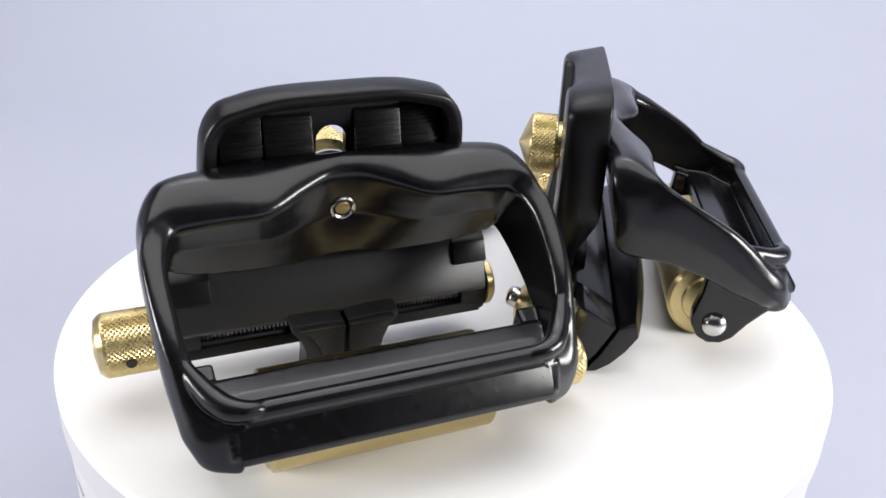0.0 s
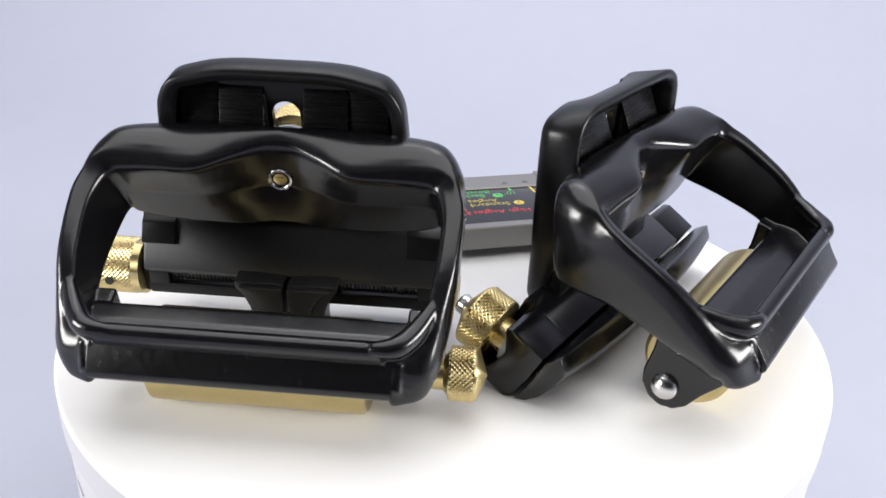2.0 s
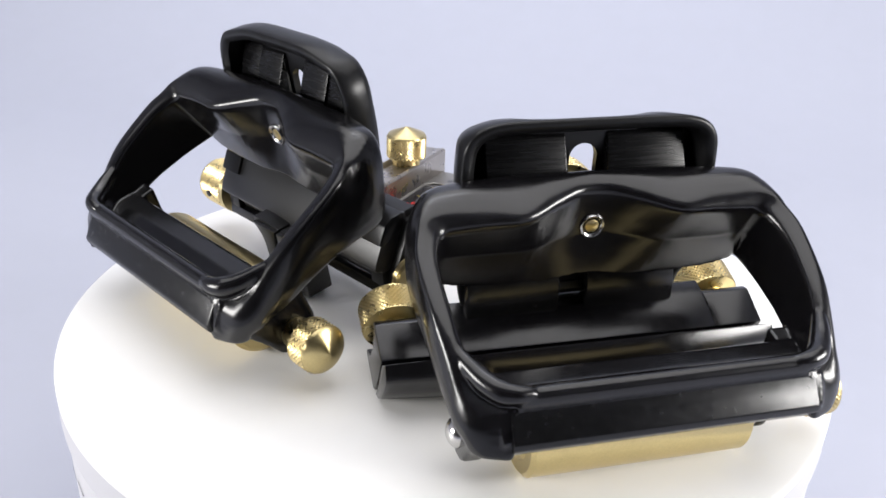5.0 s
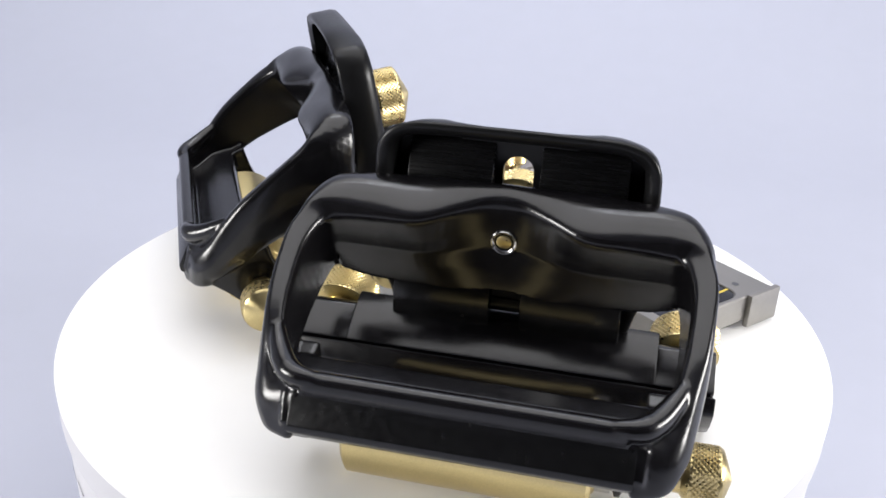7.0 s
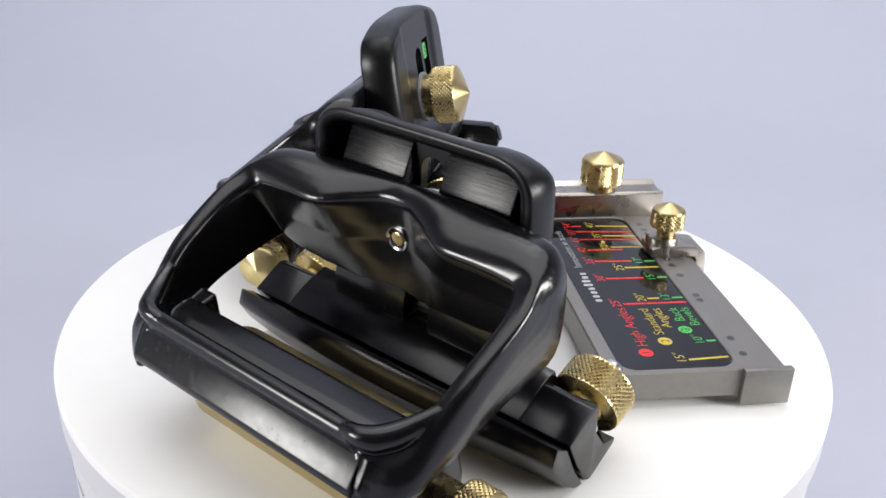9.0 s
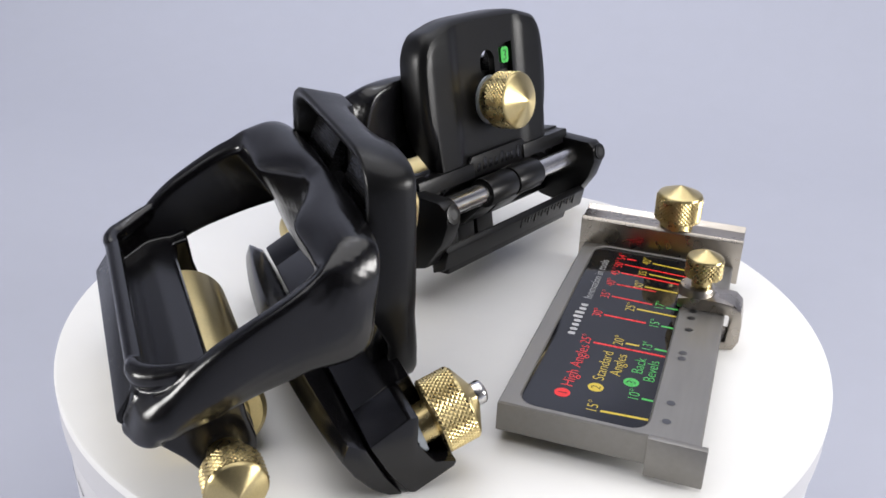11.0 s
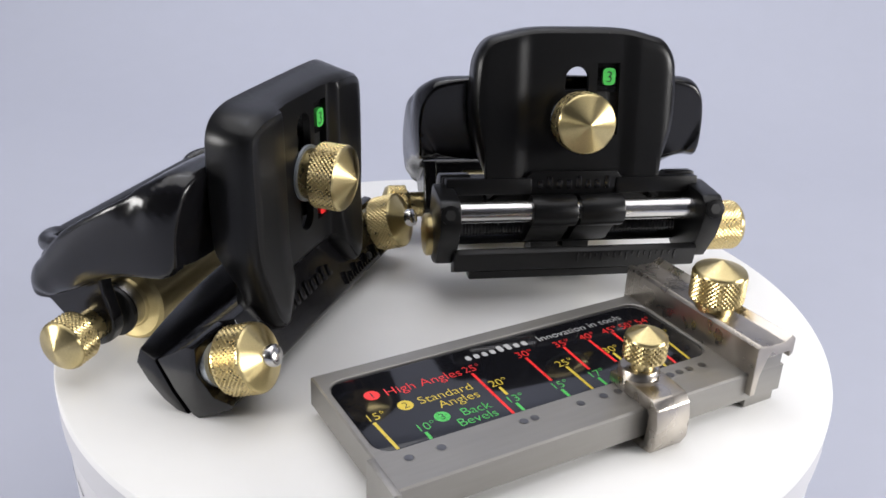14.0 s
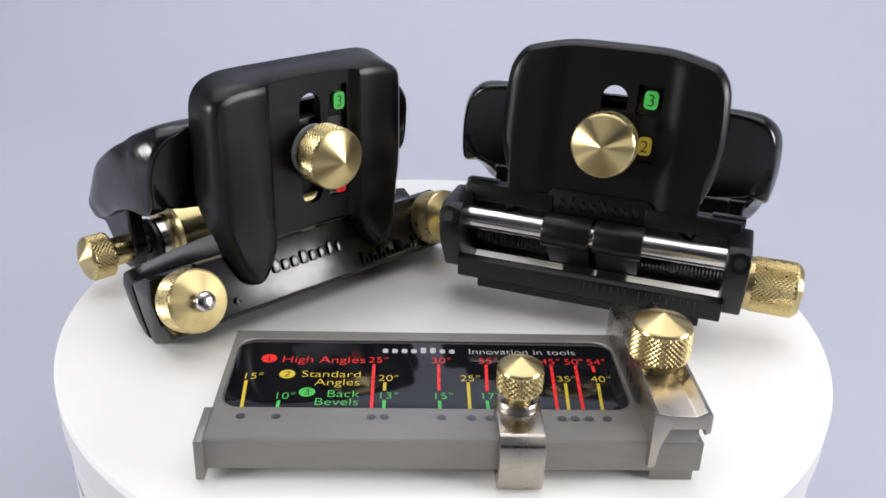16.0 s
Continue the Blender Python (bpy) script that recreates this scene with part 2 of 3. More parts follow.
# One half of the yoke, from the tip of an arm to the middle of the bridge: lip outside, lip inside, inner edge, outer edge.
YOKE = [
    ((36.2, -38.6, 13.4), (31.8, -40.6, 13.6), (32.0, -34.2, 13.0), (35.8, -35.0, 13.0)),
    ((37.2, -39.2, 14.4), (30.8, -42.0, 14.6), (31.4, -33.4, 13.6), (36.8, -34.4, 13.7)),
    ((37.8, -39.2, 19.4), (29.6, -40.6, 23.2), (31.2, -32.0, 15.4), (37.6, -34.4, 14.8)),
    ((38.4, -37.6, 23.0), (32.4, -37.0, 25.0), (33.2, -29.5, 17.2), (38.8, -32.6, 16.0)),
    ((39.4, -35.0, 26.4), (35.2, -34.3, 26.8), (35.2, -27.0, 19.5), (38.8, -30.0, 17.6)),
    ((40.8, -31.3, 31.8), (36.9, -31.2, 31.4), (36.4, -23.5, 22.0), (40.0, -25.5, 20.8)),
    ((42.4, -25.8, 38.2), (38.1, -26.5, 37.0), (37.4, -18.0, 26.0), (41.0, -20.0, 25.4)),
    ((43.2, -16.4, 46.4), (38.6, -17.9, 44.3), (37.9, -8.0, 31.0), (42.0, -11.0, 30.8)),
    ((41.9, -12.0, 50.2), (37.4, -13.0, 47.7), (37.4, 0.5, 35.0), (41.3, 0.5, 34.6)),
    ((40.0, -9.9, 52.7), (35.6, -10.6, 48.9), (35.6, 0.6, 34.6), (41.3, 0.8, 46.4)),
    ((36.2, -9.3, 52.9), (32.8, -10.3, 49.4), (31.0, 0.6, 33.6), (39.4, 0.9, 53.2)),
    ((27.5, -9.3, 52.4), (26.4, -10.3, 49.9), (24.5, 0.6, 33.0), (34.4, 1.0, 56.3)),
    ((17.5, -9.2, 52.3), (17.2, -10.2, 50.3), (16.0, 0.6, 32.8), (21.0, 1.0, 57.9)),
    ((10.0, -5.6, 54.4), (9.6, -6.6, 52.6), (9.0, 0.6, 32.6), (11.0, 1.0, 58.0)),
    ((4.0, -3.3, 55.9), (3.9, -4.2, 54.2), (3.8, 0.6, 32.5), (4.4, 1.0, 58.0)),
    ((0.0, -2.9, 56.2), (0.0, -3.8, 54.5), (0.0, 0.6, 32.5), (0.0, 1.0, 58.0)),
]


def yoke_mesh():
    """The bowed frame: two wedge-shaped arms that run up into a bridge with a hump over its screw hole."""
    curves = [catmull([s[k] for s in YOKE], 4) for k in range(4)]
    half = len(curves[0])
    crowns = []
    for (lo, li, bi, bo), swell in zip(YOKE[:7], (0.3, 0.9, 1.5, 1.8, 1.9, 1.6, 1.1)):
        crowns.append((Vector(lo) + Vector(bo)) / 2 + Vector((swell, 0, 0.1)))
    crowns = catmull(crowns + [Vector(c) for c in CROWN], 4)
    bm = bmesh.new()

    def corner(a, b, c, ra, rc):
        """Five points round the corner b between a and c."""
        p = b + (a - b).normalized() * min(ra, 0.47 * (a - b).length)
        q = b + (c - b).normalized() * min(rc, 0.47 * (c - b).length)
        return [p.lerp(b, t).lerp(b.lerp(q, t), t) for t in (0, 0.25, 0.5, 0.75, 1)]

    def section(i, side):
        lo, li, bi, bo = (c[i].copy() for c in curves)
        s = i / (half - 1)
        bridge = min(1, max(0, (s - 0.5) * 6))
        mid_in = (li + bi) / 2 + Vector((0, 0.9, 0.5)) * bridge
        pull = 2 * crowns[i] - (lo + bo) / 2
        front, rear = corner(pull, lo, li, 1.5, 1.6), corner(bi, bo, pull, 0.9, 1.6)
        over = [rear[-1].lerp(pull, t).lerp(pull.lerp(front[0], t), t) for t in (0.16, 0.33, 0.5, 0.67, 0.84)]
        pts = (front + corner(lo, li, mid_in, 1.8, 1.8) + [li.lerp(mid_in, 0.65), mid_in, mid_in.lerp(bi, 0.4)]
               + corner(mid_in, bi, bo, 0.8, 0.8) + rear + over)
        return [bm.verts.new((side * p.x, p.y, p.z)) for p in pts]

    rings = [section(i, 1) for i in range(half)] + [section(i, -1) for i in range(half - 2, -1, -1)]
    for p, q in zip(rings, rings[1:]):
        for i in range(len(p)):
            j = (i + 1) % len(p)
            bm.faces.new((p[i], p[j], q[j], q[i]))
    bm.faces.new(rings[0])
    bm.faces.new(rings[-1])
    return bm


SHELF = [(-23.8, 19.5), (-24.6, 23.4), (-25.6, 24.5), (-30.5, 23.4), (-34.8, 21.4), (-37.2, 20.6), (-37.2, 17.5), (-27.5, 16.2)]
BAR = [(-42.6, 17.2), (-42.3, 15.8), (-40.5, 14.4), (-37.0, 13.4), (-33.0, 14.5)]
LUG = [(-37.0, 14.8), (-35.6, 18.5), (-30.0, 22.0), (-21.5, 26.0), (-19.5, 19.5), (-17.0, 14.2), (-16.5, 11.0), (-17.6, 7.6), (-20.2, 5.5), (-23.4, 5.2), (-26.4, 6.4), (-30.0, 9.8)]


# One horn, from its tip on the ridge up into an arm.
HORN = ((26.4, -39.6, 25.5), (28.2, -39.7, 25.9), (30.4, -39.5, 26.0), (32.8, -38.3, 26.3), (35.1, -35.7, 27.4), (37.3, -32.4, 29.5), (39.2, -28.8, 32.0))


def tube(path, radii, n=16):
    """A round bead along a path, its radius eased from point to point."""
    bm = bmesh.new()
    rings = []
    for k, p in enumerate(path):
        d = (path[min(k + 1, len(path) - 1)] - path[max(k - 1, 0)]).normalized()
        u = d.cross(Vector((0, 0, 1))).normalized()
        v = u.cross(d)
        f = k / (len(path) - 1) * (len(radii) - 1)
        a = min(int(f), len(radii) - 2)
        rr = radii[a] + (radii[a + 1] - radii[a]) * (f - a)
        rr *= math.sqrt(max(0.02, 1 - (1 - min(1, k / 4)) ** 2))
        rings.append([bm.verts.new(p + (u * math.cos(2 * math.pi * i / n) + v * math.sin(2 * math.pi * i / n)) * rr) for i in range(n)])
    for p, q in zip(rings, rings[1:]):
        ring_between(bm, p, q)
    bm.faces.new(rings[0])
    bm.faces.new(rings[-1])
    return bm


def fused(bm, cell=0.38, rounds=4):
    """Runs overlapping pieces together into one casting with soft fillets."""
    me = bpy.data.meshes.new("tmp")
    bm.to_mesh(me)
    bm.free()
    tmp = bpy.data.objects.new("tmp", me)
    scene.collection.objects.link(tmp)
    mod = tmp.modifiers.new("fuse", "REMESH")
    mod.mode, mod.voxel_size = "VOXEL", cell
    soft = tmp.modifiers.new("soften", "SMOOTH")
    soft.factor, soft.iterations = 0.5, rounds
    out = bpy.data.meshes.new_from_object(tmp.evaluated_get(bpy.context.evaluated_depsgraph_get()))
    bpy.data.objects.remove(tmp)
    bpy.data.meshes.remove(me)
    body = bmesh.new()
    body.from_mesh(out)
    bpy.data.meshes.remove(out)
    return body


def casting():
    """Yoke, shelf, ridge, horns and axle lugs, cast in one piece."""
    pieces = [yoke_mesh(), prism(SHELF, -36.2, 36.2, 0.3, 1), prism([(-37.5, 21.0), (-37.5, 26.2), (-38.3, 27.1), (-39.7, 27.2), (-40.8, 26.5), (-41.2, 25.4), (-41.0, 24.4), (-40.2, 22.5)], -30.0, 30.0, 0.3, 2),
              prism([(-35.5, 19.0), (-37.5, 20.4), (-38.0, 23.0), (-39.8, 23.0), (-41.6, 17.2), (-40.5, 15.0), (-37.0, 14.4), (-33.0, 14.5)], -33.4, 33.4, 0.2, 1)]
    for s in (-1, 1):
        path = catmull([(s * x, y, z) for x, y, z in HORN], 5)
        pieces += [tube(path, (1.4, 1.7, 2.1, 2.4, 2.3, 1.9, 1.2)), prism(LUG, s * 32.6, s * 36.8, 0.4, 1)]
    for b in pieces:
        bmesh.ops.recalc_face_normals(b, faces=b.faces)
    return fused(joined(*pieces))


def honing_body(guide):
    """Yoke, front bar, roller with its eccentric axle and release knob."""
    yoke = part("yoke", casting(), BLACK, guide, "glossy black enamelled cast yoke", 180)
    part("front_bar", prism([(-38.2, 22.4), (-40.1, 22.9)] + BAR, -31.6, 31.6, 0.4, 2), CAST, yoke, "flat black face of the front bar", 40)
    seat = Matrix.Translation((0, -1.6, HOLE)) @ Euler((radians(109), 0, 0)).to_matrix().to_4x4()
    bush = turned([(2.0, -0.5), (2.3, 0.05), (2.75, 0.18), (2.9, 0.0), (2.9, -1.5), (1.9, -1.5)], 32, seat)
    hole = part("screw_bush", bush, STEEL, yoke, "bright steel rim of the screw hole", 50)
    part("screw_tip", turned([(0, -1.4), (1.6, -1.4), (1.6, -0.2), (1.35, -0.05), (0, -0.05)], 24, seat), BRASS, hole, "brass screw end")
    roller = part("roller", turned([(0, -25), (6.5, -25), (7.0, -24.4), (9.6, -24.4), (10.6, -23.6), (10.6, 23.6), (9.6, 24.4), (7.0, 24.4), (6.5, 25), (0, 25)], 64, along_x(0, -22.5, 10.8)), TURNED, guide, "plain brass roller", 30)
    part("axle", turned([(0, -38), (2.7, -36.5), (2.7, 40), (0, 40)], 24, along_x(0, -22.5, 10.8)), STEEL, roller, "steel axle")
    part("axle_end", turned([(3.2, 0), (3.2, 0.3), (2.9, 1.2), (2.0, 2.0), (0.8, 2.4), (0, 2.45)], 28, along_x(-36.6, -22.0, 10.8, True)), STEEL, roller, "domed steel axle end", 60)
    part("retaining_clip", turned([(5.6, 0), (6.6, 0.4), (6.6, 1.4), (5.6, 1.8), (3.2, 1.8), (3.2, 0)], 32, along_x(28.5, -22.5, 10.8)), DARK, roller, "black spring clip")
    part("sleeve", turned([(0, 24), (6.2, 24), (6.2, 28), (0, 28)], 32, along_x(0, -22.5, 10.8)), STEEL, roller)
    rk = part("release_knob", turned([(0, 0), (3.9, 0), (3.9, 7.2), (5.4, 8.5), (0, 8.6)], 40, along_x(33.5, -22.5, 10.8)), BRASS, roller, "brass eccentric release knob", 40)
    part("grip", knurled(6.2, 8.4, 14.0, 0.28, along_x(33.5, -22.5, 10.8)), BRASS, rk, "diamond-knurled brass grip", 0)
    part("cap", turned([(0, 13.8), (5.95, 13.9), (5.8, 14.4), (5.4, 14.8), (2.7, 15.9), (0.2, 16.7), (0, 16.72)], 40, along_x(33.5, -22.5, 10.8)), TURNED, rk, "rounded brass cap", 60)
    return yoke


def on_plate(x, n, h):
    """A place given by x, depth and height along the leaning back plate."""
    a = radians(LEAN_BACK)
    return Vector((x, n * math.cos(a) - h * math.sin(a), HOLE + n * math.sin(a) + h * math.cos(a)))


PLATE = Matrix.Translation((0, 0, HOLE)) @ Euler((radians(LEAN_BACK), 0, 0)).to_matrix().to_4x4()


def leaned(bm):
    bmesh.ops.transform(bm, matrix=PLATE, verts=bm.verts)
    return bm


def ring_between(bm, a, b):
    n = len(a)
    for i in range(n):
        bm.faces.new((a[i], a[(i + 1) % n], b[(i + 1) % n], b[i]))


def inset(outline, d):
    """The closed outline moved inwards by d."""
    n, out = len(outline), []
    for i in range(n):
        p, q, r = (Vector(outline[(i + k) % n]) for k in (-1, 0, 1))
        a, b = (q - p).normalized(), (r - q).normalized()
        na, nb = Vector((-a.y, a.x)), Vector((-b.y, b.x))
        m = (na + nb)
        m = m / max(0.35, m.length_squared / 2)
        out.append(tuple(q + m * d))
    return out


NARROW_PLATE = [(0, 25.4), (12, 25.2), (20, 23.6), (24.6, 21.9), (27.5, 17.6), (28.4, 12), (28.7, 4), (28.0, -3), (26.5, -8.5), (24.6, -13.5), (23.4, -16.6), (23.5, -18.6), (24.8, -20.3), (0, -20.3)]
WIDE_PLATE = [(0, 23.8), (17, 23.7), (22.5, 23.2), (26.4, 21.6), (28.8, 18.4), (29.5, 13.5), (29.6, 4), (29.4, -8), (28.3, -15), (26.7, -22), (25.2, -27), (23.2, -29.8),
              (20.2, -30.8), (17.6, -29.8), (15.3, -26.6), (13.2, -23.2), (11.2, -21.7), (0, -21.5)]


def back_plate(parent, half, lobe_from, step, proud, flare, slot, window, draft=0.0):
    """Leaning back plate: side walls with a rounded rim, and a web behind that swells into two lobes, pierced by a slot and a number window."""
    right = [(p.x, p.y) for p in catmull([(x, h, 0) for x, h in half], 4)]
    outline = (right + [(-x, h) for x, h in right[-2:0:-1]])[::-1]
    ins = [inset(outline, d) for d in (0.0, 0.5, 1.6, 3.0)]

    def rise(d, width):
        d = min(1, max(0, d / width))
        return d * d * (3 - 2 * d)

    def lift(x, h):
        """How far the back stands out over the floor of the channel."""
        return rise(abs(x) - lobe_from, step) * (proud + flare * max(0, -13 - h))

    def sloped(h):
        """The top edge falls towards the back."""
        return h - draft * min(1, max(0, (h - 17) / 5))

    bm = bmesh.new()

    def loop(k, n, share=0.0):
        # the front of the wall falls back towards the foot
        return [bm.verts.new((x * (1 + 0.012 * draft * (n < 4)), n + share * lift(x, h) + (min(5.0, max(0, (-9 - h) * 0.5)) if n < 4 else 0), h if n < 5 else sloped(h))) for x, h in ins[k]]

    loops = [loop(3, 9.4), loop(3, 3.4), loop(2, 2.6), loop(1, 2.5), loop(0, 3.1), loop(0, 8.4, 0.75), loop(1, 10.0, 0.92), loop(2, 10.75, 1.0)]
    for a, b in zip(loops, loops[1:]):
        ring_between(bm, a, b)
    shell = part("rim", leaned(bm), SATIN, parent, "rounded rim of the black back plate", 60)

    inner = ins[2]
    far = max(x for x, _ in inner) - 0.03

    def span(x):
        hs = [h0 + (h1 - h0) * (x - x0) / (x1 - x0) for (x0, h0), (x1, h1) in zip(inner, inner[1:] + inner[:1]) if (x0 - x) * (x1 - x) <= 0 and abs(x1 - x0) > 1e-9]
        return min(hs), max(hs)

    r = 3.3
    slot_low, slot_top = slot
    win0, win1, win_low, win_top = window
    xs = {0.0, far, win0, win1}
    for k in range(1, 9):
        xs |= {r * math.sin(radians(90 * k / 8)), -r * math.sin(radians(90 * k / 8))}
    for d in (0.05, 0.15, 0.35, 0.7, 1.2, 1.8, 2.6, 3.6, 5.0, 6.6, 8.4):
        xs.add(far - d)
    for k in range(9):
        xs.add(lobe_from + step * k / 8)
    xs |= {4.4, 7.0, 9.3, lobe_from - 0.8}
    xs |= {-x for x in xs if x > 0 and x not in (win0, win1)}
    xs = sorted(xs)
    xs = [x for k, x in enumerate(xs) if k == 0 or x - xs[k - 1] > 0.02]
    lo, hi = span(0)
    hs = sorted({slot_low, slot_low + r, slot_top - r, slot_top, win_low, win_top} | {lo, lo + 0.5, lo + 1.2, lo + 2.2, lo + 3.6, hi, hi - 0.4, hi - 1.0, hi - 1.8, hi - 2.8}
                | {slot_low + (slot_top - slot_low) * k / 9 for k in range(3, 7)})
    bm = bmesh.new()
    grid = []
    for x in xs:
        b, t = span(x)
        w = rise(abs(x) - 12.8, 4.5)
        col = []
        for h in hs:
            own = h
            if abs(x) <= r + 1e-6:
                bow = math.sqrt(max(0, r * r - x * x))
                own = min(h, slot_top - r + bow) if slot_top - r < h <= slot_top else (max(h, slot_low + r - bow) if slot_low <= h < slot_low + r else h)
            near = b + (own - lo) * (slot_low - b) / (slot_low - lo) if own < slot_low else (t - (hi - own) * (t - win_top) / (hi - win_top) if own > win_top else own)
            full = b + (t - b) * (h - lo) / (hi - lo)
            hh = near + (full - near) * w
            edge = min(far + 0.03 - abs(x), t - hh, hh - b)
            col.append(bm.verts.new((x, 10.75 + lift(x, hh) + 0.35 * rise(edge, 2.4) * rise(abs(x) - lobe_from, step), sloped(hh))))
        grid.append(col)
    for i in range(len(xs) - 1):
        for j in range(len(hs) - 1):
            mx, mh = (xs[i] + xs[i + 1]) / 2, (hs[j] + hs[j + 1]) / 2
            if abs(mx) < r and slot_low < mh < slot_top or win1 < mx < win0 and win_low < mh < win_top:
                continue
            bm.faces.new((grid[i][j], grid[i + 1][j], grid[i + 1][j + 1], grid[i][j + 1]))
    bmesh.ops.delete(bm, geom=[v for v in bm.verts if not v.link_faces], context="VERTS")
    out = bmesh.ops.extrude_face_region(bm, geom=list(bm.faces))
    bmesh.ops.translate(bm, vec=(0, -1.9, 0), verts=[v for v in out["geom"] if isinstance(v, bmesh.types.BMVert)])
    bmesh.ops.remove_doubles(bm, verts=bm.verts, dist=0.002)
    part("web", leaned(bm), SATIN, shell, "slotted web with two smooth raised lobes", 40)
    return shell


def number_tag(parent, x, h, mat, text):
    """A coloured index number in the window; it reads the right way from behind."""
    m = PLATE @ Matrix.Translation((x, 10.3, h)) @ Euler((radians(90), 0, radians(180))).to_matrix().to_4x4()
    bm = plate_of(rounded_rect(-1.75, 1.75, -2.3, 2.3, 1.1, 4), -1.5, 0, 0)
    bmesh.ops.transform(bm, matrix=m, verts=bm.verts)
    tag = part("index_tag", bm, mat, parent, "coloured index number")
    lettering("numeral", text, 4.3, DARK, tag, m @ Matrix.Translation((0, -1.5, 0.05)), "CENTER", 0.02)


def index_pad(parent):
    """The part of the yoke that stands in the hollow of the back plate and carries the numbers."""
    pts = [(11.5, -12.4), (11.5, 8.5), (-13.5, 8.5), (-13.5, -12.4)]
    part("index_pad", leaned(slab(pts[::-1], 1.0, 7.6, 0.5)), SATIN, parent, "satin black index pad")
    part("index_strip", leaned(slab([(-12.6, -15), (-4.4, -15), (-4.4, 17.0), (-12.6, 17.0)], 7.8, 8.9, 0.2)), DARK, parent, "black strip behind the index numbers")
    number_tag(parent, -9.1, 12.3, GREEN, "3")
    number_tag(parent, -9.1, 0.6, YELLOW, "2")
    number_tag(parent, -9.1, -11.0, RED, "1")


def clamp_screw(guide):
    m = PLATE @ Matrix.Translation((0, 10.9, 0.8)) @ Euler((radians(-90), 0, 0)).to_matrix().to_4x4()
    kn = knob("clamp_knob", guide, m, 8.2, 6.6, 3.3, 6.2, 3.4, "knurled brass clamping knob with a conical cap")
    part("washer", turned([(0, -0.3), (7.0, -0.3), (7.0, 0.5), (0, 0.5)], 32, m), WASHER, kn, "pale washer")
    part("shank", turned([(0, -10.8), (2.2, -10.8), (2.2, 0), (0, 0)], 20, m), BRASS, kn)


def badge(parent, x0, x1, h0, h1, n, tilt):
    """A raised maker's mark, kept as a plain shape with bars."""
    m = PLATE @ Matrix.Translation((0, n, (h0 + h1) / 2)) @ Euler((radians(tilt), 0, 0)).to_matrix().to_4x4()
    hh = (h1 - h0) / 2
    bm = slab([(x0 + 3.5, hh), (x0, -hh * 0.1), (x0 + 2.5, -hh), (x1 - 2.5, -hh), (x1, -hh * 0.1), (x1 - 3.5, hh)], -0.6, 0.5, 0.25)
    bmesh.ops.transform(bm, matrix=m, verts=bm.verts)
    b = part("maker_badge", bm, SATIN, parent, "raised badge with worn maker's mark")
    strokes = []
    step = (x1 - x0 - 12) / 7
    for k in range(8):
        x = x0 + 6 + step * k
        strokes.append(slab(rounded_rect(x - 0.85, x + 0.85, -hh * 0.5, hh * (0.3 if k % 3 else 0.6), 0.6, 3), 0.3, 0.62, 0.1))
    bm = joined(*strokes)
    bmesh.ops.transform(bm, matrix=m, verts=bm.verts)
    part("mark_bar", bm, BLACK, b, "raised bars of the maker's mark")


